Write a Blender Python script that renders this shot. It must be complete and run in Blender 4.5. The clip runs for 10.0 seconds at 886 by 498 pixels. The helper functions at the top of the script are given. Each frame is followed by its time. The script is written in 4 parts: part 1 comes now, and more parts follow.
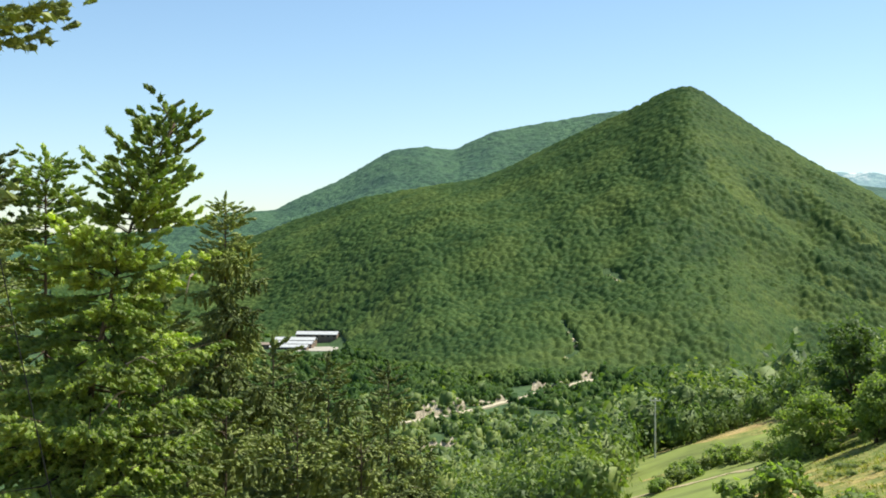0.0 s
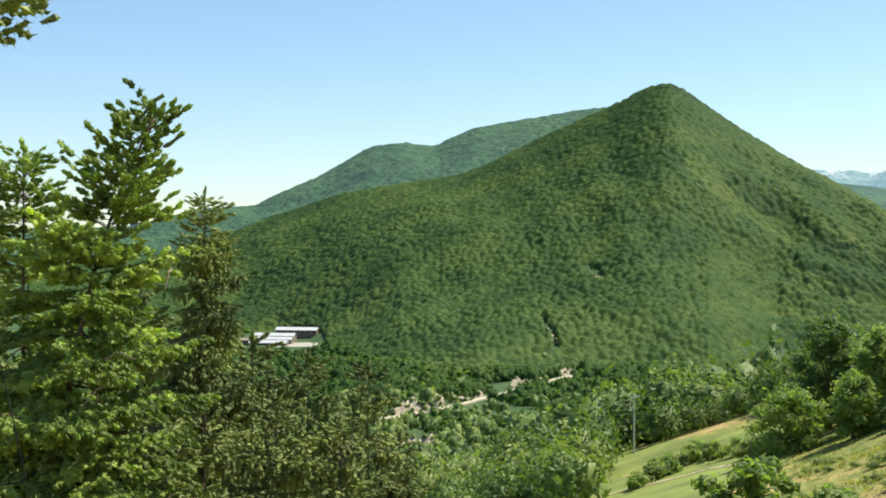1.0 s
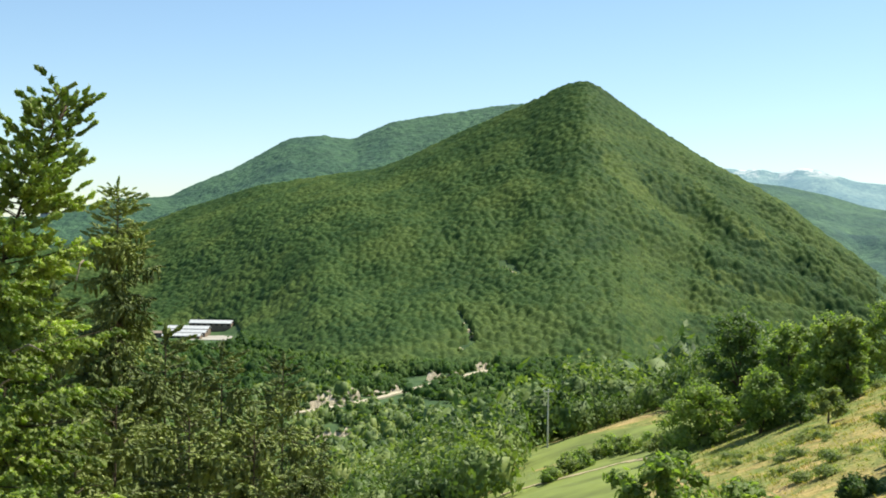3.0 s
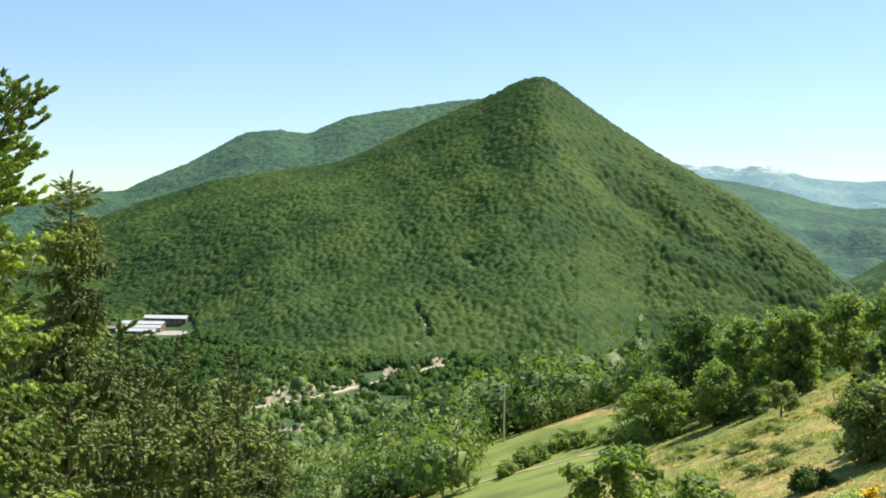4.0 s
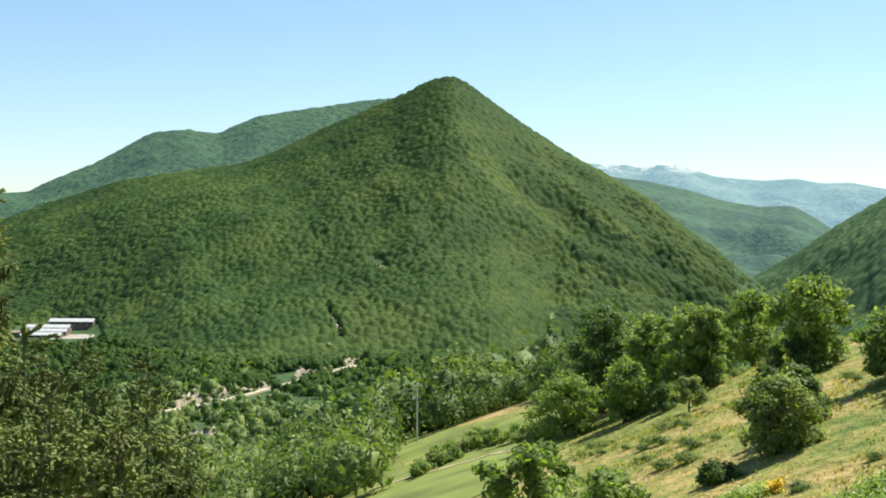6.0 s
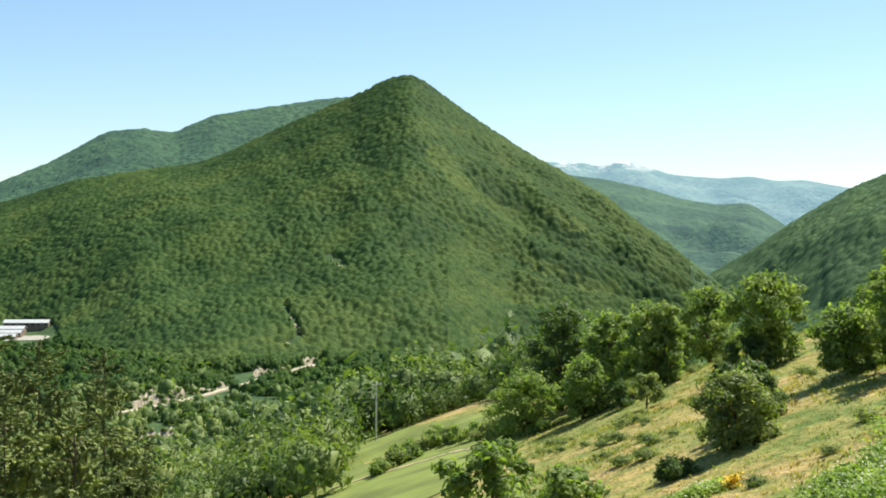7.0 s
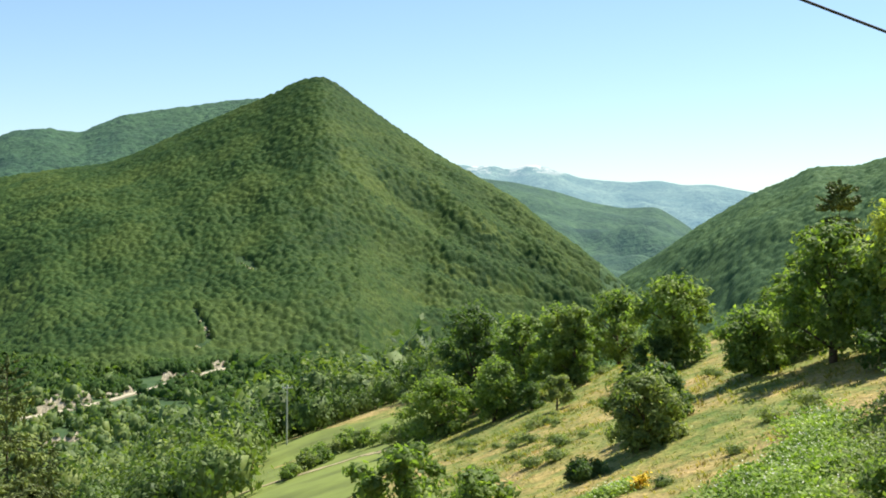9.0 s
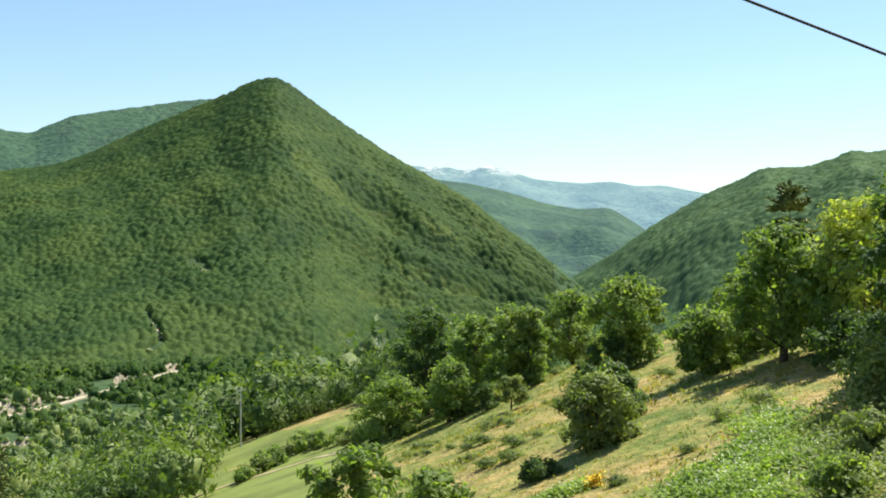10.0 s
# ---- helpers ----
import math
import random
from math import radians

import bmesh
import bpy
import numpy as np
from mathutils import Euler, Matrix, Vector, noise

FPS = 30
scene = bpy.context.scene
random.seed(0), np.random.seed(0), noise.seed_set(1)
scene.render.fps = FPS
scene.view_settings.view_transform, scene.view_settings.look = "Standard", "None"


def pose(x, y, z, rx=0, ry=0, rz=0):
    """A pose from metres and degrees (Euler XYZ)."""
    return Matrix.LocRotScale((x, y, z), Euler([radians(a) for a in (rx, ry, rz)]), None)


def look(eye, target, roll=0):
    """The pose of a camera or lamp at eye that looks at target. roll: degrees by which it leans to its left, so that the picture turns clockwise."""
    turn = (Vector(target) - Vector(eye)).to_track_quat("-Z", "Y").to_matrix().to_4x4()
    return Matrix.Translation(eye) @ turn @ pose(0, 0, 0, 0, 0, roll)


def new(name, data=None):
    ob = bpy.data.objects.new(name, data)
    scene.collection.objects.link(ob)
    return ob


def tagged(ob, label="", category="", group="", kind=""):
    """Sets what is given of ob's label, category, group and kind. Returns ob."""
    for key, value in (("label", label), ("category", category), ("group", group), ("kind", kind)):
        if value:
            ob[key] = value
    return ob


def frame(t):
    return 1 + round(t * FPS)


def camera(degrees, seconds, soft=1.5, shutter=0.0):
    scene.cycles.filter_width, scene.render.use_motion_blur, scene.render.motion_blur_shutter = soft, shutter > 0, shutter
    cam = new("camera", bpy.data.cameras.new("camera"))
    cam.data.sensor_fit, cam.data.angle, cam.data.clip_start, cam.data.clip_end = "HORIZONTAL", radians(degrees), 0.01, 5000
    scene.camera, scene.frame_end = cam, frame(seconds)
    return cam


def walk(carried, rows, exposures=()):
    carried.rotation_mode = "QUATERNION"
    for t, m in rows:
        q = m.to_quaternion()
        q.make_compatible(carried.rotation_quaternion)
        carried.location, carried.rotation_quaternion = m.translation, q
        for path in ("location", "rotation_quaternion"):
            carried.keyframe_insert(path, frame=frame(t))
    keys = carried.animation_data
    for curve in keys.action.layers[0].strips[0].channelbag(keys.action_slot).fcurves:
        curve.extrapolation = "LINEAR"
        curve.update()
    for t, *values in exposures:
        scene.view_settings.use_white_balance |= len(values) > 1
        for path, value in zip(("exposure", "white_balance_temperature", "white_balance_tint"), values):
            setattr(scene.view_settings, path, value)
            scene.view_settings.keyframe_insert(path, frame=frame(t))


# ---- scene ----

# ============ camera: one standpoint on the hillside, panned to the right ============
EYE = 7.3
cam = camera(39.24, 10.0, soft=1.85)
PAN = [  # seconds, yaw, pitch, roll
    (0.0, 0.0, 0.0, 0.0), (0.5, -0.32, -0.13, 0.02), (1.0, -0.92, -0.18, 0.17), (1.5, -1.8, -0.17, 0.16),
    (2.0, -2.86, -0.36, 0.5), (2.5, -3.82, -0.4, 0.69), (4.0, -6.75, -0.62, 0.88), (4.5, -7.86, -0.77, 0.75),
    (5.0, -8.92, -0.66, 0.7), (5.5, -9.86, -0.59, 0.64), (7.0, -12.74, -0.64, 0.26), (7.5, -13.65, -0.6, 0.3),
    (8.0, -14.7, -0.49, 0.43), (8.5, -15.71, -0.45, 0.45), (9.0, -16.8, -0.49, 0.4), (9.5, -17.84, -0.47, 0.2),
    (10.0, -18.91, -0.43, 0.27)]
walk(cam, [(t, pose(0.03, 0.02, EYE, 0, 0, yaw) @ pose(0, 0, 0, 90 + pitch) @ pose(0, 0, 0, 0, 0, roll)) for t, yaw, pitch, roll in PAN],
     exposures=[(0.0, 0.8, 6450, 4), (10.0, 0.8, 6450, 4)])

# ============ sky and sun ============
SUN_BEARING, SUN_HEIGHT = 64.0, 57.0
world = bpy.data.worlds.new("world")
scene.world = world
world.use_nodes = True
wn = world.node_tree.nodes
sky = wn.new("ShaderNodeTexSky")
sky.sky_type = "NISHITA"
sky.sun_disc = False
sky.sun_elevation, sky.sun_rotation = radians(SUN_HEIGHT), radians(SUN_BEARING)
sky.altitude, sky.air_density, sky.dust_density, sky.ozone_density = 400.0, 1.0, 0.35, 3.0
wn["Background"].inputs["Strength"].default_value = 0.093
world.node_tree.links.new(sky.outputs[0], wn["Background"].inputs["Color"])
sun = new("sun", bpy.data.lights.new("sun", "SUN"))
sun.data.energy, sun.data.angle, sun.data.color = 5.0, radians(0.55), (1.0, 0.95, 0.86)
b, e = radians(SUN_BEARING), radians(SUN_HEIGHT)
sun.matrix_world = look((400 * math.sin(b), 400 * math.cos(b), 400), (400 * math.sin(b) - math.sin(b) * math.cos(e), 400 * math.cos(b) - math.cos(b) * math.cos(e), 400 - math.sin(e)))

# ============ materials ============
def mat_base(name, rough=0.8):
    m = bpy.data.materials.new(name)
    m.use_nodes = True
    bsdf = m.node_tree.nodes["Principled BSDF"]
    bsdf.inputs["Roughness"].default_value = rough
    bsdf.inputs["Specular IOR Level"].default_value = 0.2
    return m, m.node_tree, bsdf


def ramp(nt, source, stops):
    r = nt.nodes.new("ShaderNodeValToRGB")
    while len(r.color_ramp.elements) < len(stops):
        r.color_ramp.elements.new(0.5)
    for el, (p, c) in zip(r.color_ramp.elements, stops):
        el.position, el.color = p, (*c, 1)
    nt.links.new(source, r.inputs[0])
    return r.outputs[0]


def noise_tex(nt, scale, detail=4.0, rough=0.55, coords=None):
    n = nt.nodes.new("ShaderNodeTexNoise")
    n.inputs["Scale"].default_value, n.inputs["Detail"].default_value, n.inputs["Roughness"].default_value = scale, detail, rough
    if coords is None:
        g = nt.nodes.new("ShaderNodeNewGeometry")
        coords = g.outputs["Position"]
    nt.links.new(coords, n.inputs["Vector"])
    return n.outputs[0]


def mix(nt, a, b2, f, mode="MIX"):
    m = nt.nodes.new("ShaderNodeMix")
    m.data_type, m.blend_type = "RGBA", mode
    if isinstance(f, float):
        m.inputs[0].default_value = f
    else:
        nt.links.new(f, m.inputs[0])
    for sock, v in ((m.inputs[6], a), (m.inputs[7], b2)):
        if isinstance(v, tuple):
            sock.default_value = (*v, 1)
        else:
            nt.links.new(v, sock)
    return m.outputs[2]


def bump(nt, bsdf, height, strength, distance):
    bm_ = nt.nodes.new("ShaderNodeBump")
    bm_.inputs["Strength"].default_value, bm_.inputs["Distance"].default_value = strength, distance
    nt.links.new(height, bm_.inputs["Height"])
    nt.links.new(bm_.outputs[0], bsdf.inputs["Normal"])


def foliage(name, dark, mid, light, patch=0.02, fine=1.2, thin=0.0, rough=0.6, relief=0.6, dist=0.3, crowns=0.0, vary=0.6, depth=0.8):
    """Leaves: hue varies from crown to crown, in broad patches and finely; thin lets some light through."""
    m, nt, bsdf = mat_base(name, rough)
    g = nt.nodes.new("ShaderNodeNewGeometry")
    if crowns:
        cells = nt.nodes.new("ShaderNodeTexVoronoi")
        cells.inputs["Scale"].default_value = crowns
        nt.links.new(g.outputs["Position"], cells.inputs["Vector"])
        tone = nt.nodes.new("ShaderNodeSeparateColor")
        nt.links.new(cells.outputs["Color"], tone.inputs[0])
        src = tone.outputs[0]
    else:
        src = g.outputs["Random Per Island"]
    col = ramp(nt, src, [(0.0, dark), (0.5, mid), (1.0, light)])
    big = ramp(nt, noise_tex(nt, patch, 3.0), [(0.36, dark), (0.5, mid), (0.64, light)])
    col = mix(nt, col, big, vary)
    fn = noise_tex(nt, fine, 3.0, 0.7)
    col = mix(nt, col, ramp(nt, fn, [(0.3, (0.45, 0.5, 0.45)), (0.7, (1.4, 1.35, 1.3))]), depth, "MULTIPLY")
    nt.links.new(col, bsdf.inputs["Base Color"])
    bsdf.inputs["Specular IOR Level"].default_value = 0.03 if crowns else 0.25
    if relief:
        bump(nt, bsdf, fn, relief, dist)
    if thin:
        tr = nt.nodes.new("ShaderNodeBsdfTranslucent")
        nt.links.new(mix(nt, col, (1.3, 1.5, 0.5), 1.0, "MULTIPLY"), tr.inputs["Color"])
        ms = nt.nodes.new("ShaderNodeMixShader")
        ms.inputs[0].default_value = thin
        nt.links.new(bsdf.outputs[0], ms.inputs[1])
        nt.links.new(tr.outputs[0], ms.inputs[2])
        nt.links.new(ms.outputs[0], nt.nodes["Material Output"].inputs["Surface"])
    return m


def far_slope(name, dark, light, haze_glow, strength, bare=0.0):
    """Wooded ridges kilometres away, a backdrop; blue summer haze is put in as emission."""
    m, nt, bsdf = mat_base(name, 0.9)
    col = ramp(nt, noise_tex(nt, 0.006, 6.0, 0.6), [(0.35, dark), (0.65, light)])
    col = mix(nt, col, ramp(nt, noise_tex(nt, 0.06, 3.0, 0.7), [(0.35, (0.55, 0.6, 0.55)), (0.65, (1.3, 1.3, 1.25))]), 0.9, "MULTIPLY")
    if bare:
        # bare limestone above the tree line
        g = nt.nodes.new("ShaderNodeNewGeometry")
        xyz = nt.nodes.new("ShaderNodeSeparateXYZ")
        nt.links.new(g.outputs["Position"], xyz.inputs[0])
        mr = nt.nodes.new("ShaderNodeMapRange")
        mr.inputs["From Min"].default_value, mr.inputs["From Max"].default_value = bare, bare + 45.0
        nt.links.new(xyz.outputs["Z"], mr.inputs[0])
        spots = ramp(nt, noise_tex(nt, 0.018, 5.0, 0.7), [(0.48, (0, 0, 0)), (0.6, (1, 1, 1))])
        rock = nt.nodes.new("ShaderNodeMath")
        rock.operation = "MULTIPLY"
        nt.links.new(mr.outputs[0], rock.inputs[0])
        nt.links.new(spots, rock.inputs[1])
        col = mix(nt, col, (0.5, 0.46, 0.38), rock.outputs[0])
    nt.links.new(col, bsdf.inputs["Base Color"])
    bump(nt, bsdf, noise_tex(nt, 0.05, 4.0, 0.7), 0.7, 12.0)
    # blue air haze, as a faint glow of the slope itself
    bsdf.inputs["Emission Color"].default_value = (*haze_glow, 1)
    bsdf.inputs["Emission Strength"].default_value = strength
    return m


M_FOREST = foliage("broadleaf_forest", (0.042, 0.085, 0.032), (0.077, 0.133, 0.042), (0.135, 0.186, 0.054), 0.011, 0.55, thin=0.4, relief=0.7, dist=0.7, vary=0.55, depth=0.8, crowns=0.19)
# paler, bluer forest: haze before the valley side put into the leaf colour
M_FOREST_HAZY = foliage("hazed_forest", (0.095, 0.165, 0.085), (0.135, 0.22, 0.105), (0.19, 0.28, 0.12), 0.011, 0.5, thin=0.45, relief=0.6, dist=0.7, vary=0.55, depth=0.8, crowns=0.19)
M_FOREST_LIGHT = foliage("paler_forest", (0.068, 0.118, 0.036), (0.104, 0.155, 0.043), (0.146, 0.19, 0.05), 0.02, 0.55, thin=0.35, relief=0.6, dist=0.7, depth=0.6, crowns=0.2)
M_BELT = foliage("valley_shrubs", (0.06, 0.105, 0.03), (0.135, 0.195, 0.052), (0.27, 0.31, 0.085), 0.09, 0.9, thin=0.32, relief=0.0, vary=0.72, depth=0.6)
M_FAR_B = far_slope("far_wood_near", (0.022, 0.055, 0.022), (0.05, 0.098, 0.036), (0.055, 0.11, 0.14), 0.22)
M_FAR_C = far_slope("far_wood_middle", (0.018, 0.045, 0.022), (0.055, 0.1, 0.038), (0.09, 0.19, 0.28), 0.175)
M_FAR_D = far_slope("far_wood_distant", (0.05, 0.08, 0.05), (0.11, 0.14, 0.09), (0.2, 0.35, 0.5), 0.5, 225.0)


def ground_material():
    """Grass and dry hay on the near slope, forest floor beyond."""
    m, nt, bsdf = mat_base("hillside_grass", 0.9)
    n1, n2, n3 = noise_tex(nt, 0.13, 6.0, 0.66), noise_tex(nt, 0.7, 4.0, 0.7), noise_tex(nt, 6.0, 3.0, 0.7)
    col = ramp(nt, n1, [(0.38, (0.095, 0.155, 0.028)), (0.48, (0.19, 0.22, 0.046)), (0.54, (0.37, 0.265, 0.09)), (0.62, (0.58, 0.36, 0.18))])
    col = mix(nt, col, ramp(nt, n2, [(0.38, (0.075, 0.125, 0.022)), (0.62, (0.4, 0.29, 0.1))]), 0.5)
    col = mix(nt, col, ramp(nt, n3, [(0.3, (0.5, 0.55, 0.5)), (0.7, (1.35, 1.35, 1.3))]), 0.9, "MULTIPLY")
    far = nt.nodes.new("ShaderNodeVectorMath")
    far.operation = "LENGTH"
    g = nt.nodes.new("ShaderNodeNewGeometry")
    nt.links.new(g.outputs["Position"], far.inputs[0])
    mr = nt.nodes.new("ShaderNodeMapRange")
    mr.inputs["From Min"].default_value, mr.inputs["From Max"].default_value = 150.0, 230.0
    nt.links.new(far.outputs["Value"], mr.inputs[0])
    wood = ramp(nt, noise_tex(nt, 0.05, 4.0), [(0.35, (0.03, 0.062, 0.02)), (0.65, (0.06, 0.1, 0.032))])
    col = mix(nt, col, wood, mr.outputs[0])
    nt.links.new(col, bsdf.inputs["Base Color"])
    bump(nt, bsdf, n2, 0.8, 0.5)
    return m


M_GROUND = ground_material()


def stone_material():
    m, nt, bsdf = mat_base("pale_limestone", 0.9)
    n1, n2 = noise_tex(nt, 0.25, 5.0, 0.65), noise_tex(nt, 2.0, 4.0, 0.7)
    col = ramp(nt, n1, [(0.3, (0.28, 0.23, 0.15)), (0.5, (0.42, 0.35, 0.24)), (0.7, (0.54, 0.47, 0.34))])
    col = mix(nt, col, ramp(nt, n2, [(0.3, (0.6, 0.58, 0.55)), (0.7, (1.2, 1.2, 1.2))]), 0.7, "MULTIPLY")
    nt.links.new(col, bsdf.inputs["Base Color"])
    bump(nt, bsdf, n2, 0.8, 0.5)
    return m


M_STONE = stone_material()


def plain(name, col, rough=0.7, scale=3.0, vary=0.3, metal=0.0, relief=0.2, dist=0.02):
    m, nt, bsdf = mat_base(name, rough)
    n = noise_tex(nt, scale, 5.0, 0.65)
    lo, hi = 1 - vary, 1 + vary
    nt.links.new(mix(nt, col, ramp(nt, n, [(0.3, (lo, lo, lo)), (0.7, (hi, hi, hi))]), 1.0, "MULTIPLY"), bsdf.inputs["Base Color"])
    bsdf.inputs["Metallic"].default_value = metal
    bump(nt, bsdf, n, relief, dist)
    return m


M_ROAD = plain("pale_road", (0.42, 0.36, 0.25), 0.9, 0.3)
M_BARK = plain("rough_bark", (0.11, 0.08, 0.055), 0.9, 9.0, 0.45, relief=0.8, dist=0.03)
M_DEADWOOD = plain("bare_twig", (0.3, 0.24, 0.18), 0.9, 9.0, 0.3)

# ============ land ============
def lattice(ix, iy):
    v = np.sin(ix * 127.1 + iy * 311.7) * 43758.5453
    return v - np.floor(v)


def value_noise(x, y):
    ix, iy = np.floor(x), np.floor(y)
    fx, fy = x - ix, y - iy
    fx, fy = fx * fx * (3 - 2 * fx), fy * fy * (3 - 2 * fy)
    a, b2 = lattice(ix, iy), lattice(ix + 1, iy)
    c, d = lattice(ix, iy + 1), lattice(ix + 1, iy + 1)
    return (a + (b2 - a) * fx) * (1 - fy) + (c + (d - c) * fx) * fy - 0.5


def fbm(x, y, octaves=4):
    return sum(value_noise(x * 2 ** o + 17 * o, y * 2 ** o - 9 * o) / 2 ** o for o in range(octaves))


def along(bearing, table):
    """A smooth value at a bearing, from a short table of (bearing, value)."""
    xs, ys = zip(*table)
    k = np.linspace(-0.25, 0.25, 5)
    return sum(np.interp(bearing + d, xs, ys) for d in k) / 5


VALLEY = -95.0  # the valley floor, below the eye
# crests: bearing in degrees to the right of ahead, and height in degrees over the eye
CREST_FRONT = [(-30, -1.5), (-13.2, -0.74), (-11.2, -0.28), (-8.9, 0.41), (-6.85, 1.27), (-3.75, 2.31), (-0.6, 2.84), (1.7, 3.2), (3.0, 3.72),
               (5.2, 4.81), (6.6, 5.44), (8.7, 6.33), (9.7, 6.88), (10.4, 7.17), (11.1, 7.3), (11.7, 7.1), (12.9, 6.27), (14.2, 5.33), (16.5, 3.82),
               (18.3, 2.85), (20.3, 1.69), (21.9, 0.39), (23.5, -0.77), (24.8, -1.93), (25.6, -2.6), (30, -6)]
CREST_BACK = [(-40, 1.5), (-20, 0.5), (-13.2, 0.74), (-11.7, 1.17), (-9.9, 1.59), (-7.7, 1.73), (-6.85, 2.2), (-4.8, 3.09), (-2.45, 4.47), (-0.9, 4.68),
              (0.5, 4.5), (1.2, 4.86), (2.25, 5.32), (4.6, 5.74), (5.6, 5.9), (7.1, 6.14), (8.7, 6.3), (10, 6.2), (14, 4.0), (20, 0)]
CREST_RIGHT = [(22, -4.5), (24.8, -1.93), (25.8, -1.27), (27.1, -0.36), (28.35, 0.55), (29.6, 1.32), (30.9, 2.13), (32.1, 2.58), (33.3, 3.2), (35.3, 3.26),
               (36.2, 3.54), (37.15, 3.97), (37.8, 3.82), (38.5, 3.92), (60, 6), (90, 3)]
CREST_C = [(10, 3), (18.3, 2.82), (20.1, 2.59), (21.9, 2.21), (23.5, 1.7), (25.0, 1.44), (26.6, 1.49), (27.3, 1.06), (28.1, 0.54), (28.8, -0.2), (31, -2.5)]
CREST_D = [(5, 3.0), (17.5, 3.41), (18.3, 3.31), (19.0, 3.37), (19.8, 3.16), (20.75, 3.45), (21.9, 3.2), (23.2, 2.78), (25.3, 2.6), (26.6, 2.7), (27.8, 2.47),
           (28.9, 2.52), (30.7, 2.16), (34, 2.0), (60, 3)]


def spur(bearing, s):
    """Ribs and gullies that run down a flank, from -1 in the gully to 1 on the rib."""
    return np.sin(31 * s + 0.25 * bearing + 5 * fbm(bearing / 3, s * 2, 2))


def ridge(bearing, r, crest, far, foot, base, wave, ribs=0.2):
    """Height, over the eye, of a ridge whose crest stands at distance far and whose slope begins at foot."""
    top = np.tan(np.radians(along(bearing, crest))) * far
    s = np.clip((r - foot) / (far - foot), -1.0, 3.0)
    up = np.where(s > 0, base + np.maximum(top - base, -40.0) * np.abs(s), base + 120.0 * s)
    x, y = r * np.sin(np.radians(bearing)), r * np.cos(np.radians(bearing))
    hold = np.clip(4 * np.clip(s, 0, 1) * (1 - np.clip(s, 0, 1)), 0, 1)
    up = up + hold * wave * (fbm(x / 230 + 5, y / 230, 3) + 0.32 * fbm(bearing / 2.6 + 2.2 * s + 31, s * 0.8 + 3, 2))
    # side spurs that run down beside the crest on the right flank
    up = up + hold * ribs * wave * np.clip((bearing - 12.5) / 3, 0, 1) * spur(bearing, s)
    return np.where(r <= far, up, top - 0.55 * (r - far))


def front_far(bearing):
    return np.interp(bearing, [-30, -13, 0, 9, 12, 20, 26, 40], [2300, 2050, 1750, 1560, 1540, 1480, 1400, 1400])


def front_foot(bearing):
    return np.interp(bearing, [-30, -9, -6.5, -4, -1, 2.5, 7, 13, 16, 26, 40], [1500, 1400, 1330, 1180, 1000, 930, 950, 960, 1060, 1200, 1200])


def soft(v, w):
    return w * np.logaddexp(0, v / w)


def land(x, y):
    """Height of the ground at x, y."""
    r = np.hypot(x, y)
    bearing = np.degrees(np.arctan2(x, y))
    xs = x / (1 + (x / 130.0) ** 4) ** 0.25
    ys = np.where(y > 0, y, y / (1 + (y / 60.0) ** 4) ** 0.25)
    near = 0.33 * xs - 0.18 * ys
    edge = np.interp(bearing, [-60, 8, 13, 22, 40, 60], [420, 420, 300, 116, 116, 200])
    near = near - 0.4 * soft(r - edge, 8.0)
    near = near + 1.6 * fbm(x / 26, y / 26, 3) * np.clip((r - 12) / 40, 0, 1) * np.clip((400 - r) / 100, 0, 1)
    floor_ = VALLEY + EYE + 5 * fbm(x / 120, y / 120, 3) * np.clip((r - 250) / 200, 0, 1)
    z = floor_ + soft(near - floor_, 6.0)
    front = EYE + ridge(bearing, r, CREST_FRONT, front_far(bearing), front_foot(bearing), VALLEY, 34.0)
    right = EYE + ridge(bearing, r, CREST_RIGHT, np.interp(bearing, [22, 28, 38, 60], [1750, 1600, 1350, 1100]), np.interp(bearing, [22, 30, 40], [1450, 900, 600]), VALLEY, 34.0, 0.05)
    return np.maximum(z, np.maximum(front, right))


def mesh_np(name, verts, faces, material, smooth=False):
    """A mesh object from numpy vertices and faces (all triangles, or all quads)."""
    me = bpy.data.meshes.new(name)
    n = faces.shape[1]
    me.vertices.add(len(verts))
    me.vertices.foreach_set("co", np.asarray(verts, np.float32).ravel())
    me.loops.add(faces.size)
    me.loops.foreach_set("vertex_index", faces.astype(np.int32).ravel())
    me.polygons.add(len(faces))
    me.polygons.foreach_set("loop_start", np.arange(0, faces.size, n, dtype=np.int32))
    me.polygons.foreach_set("use_smooth", np.full(len(faces), smooth))
    me.update(calc_edges=True)
    me.materials.append(material)
    return new(name, me)


def polar_sheet(name, bearings, radii, height, material):
    B, R = np.meshgrid(bearings, radii, indexing="ij")
    X, Y = R * np.sin(np.radians(B)), R * np.cos(np.radians(B))
    Z = height(B, R, X, Y)
    nb, nr = B.shape
    i, j = np.meshgrid(np.arange(nb - 1), np.arange(nr - 1), indexing="ij")
    k = (i * nr + j).ravel()
    faces = np.stack([k, k + nr, k + nr + 1, k + 1], 1)
    return mesh_np(name, np.stack([X.ravel(), Y.ravel(), Z.ravel()], 1), faces, material, True)


fine_b = np.arange(-24, 46, 0.33)
ground = polar_sheet("ground", np.concatenate([np.arange(-180, -24, 3.0), fine_b, np.arange(46, 180.1, 2.0)]), np.concatenate([[0.001], np.geomspace(0.6, 640, 140), np.arange(650, 2150, 11.0), np.geomspace(2200, 4950, 14)]),
                     lambda B, R, X, Y: land(X, Y), M_GROUND)
tagged(ground, "grassy hillside falling to a wooded valley and mountain", "ground", kind="structure")


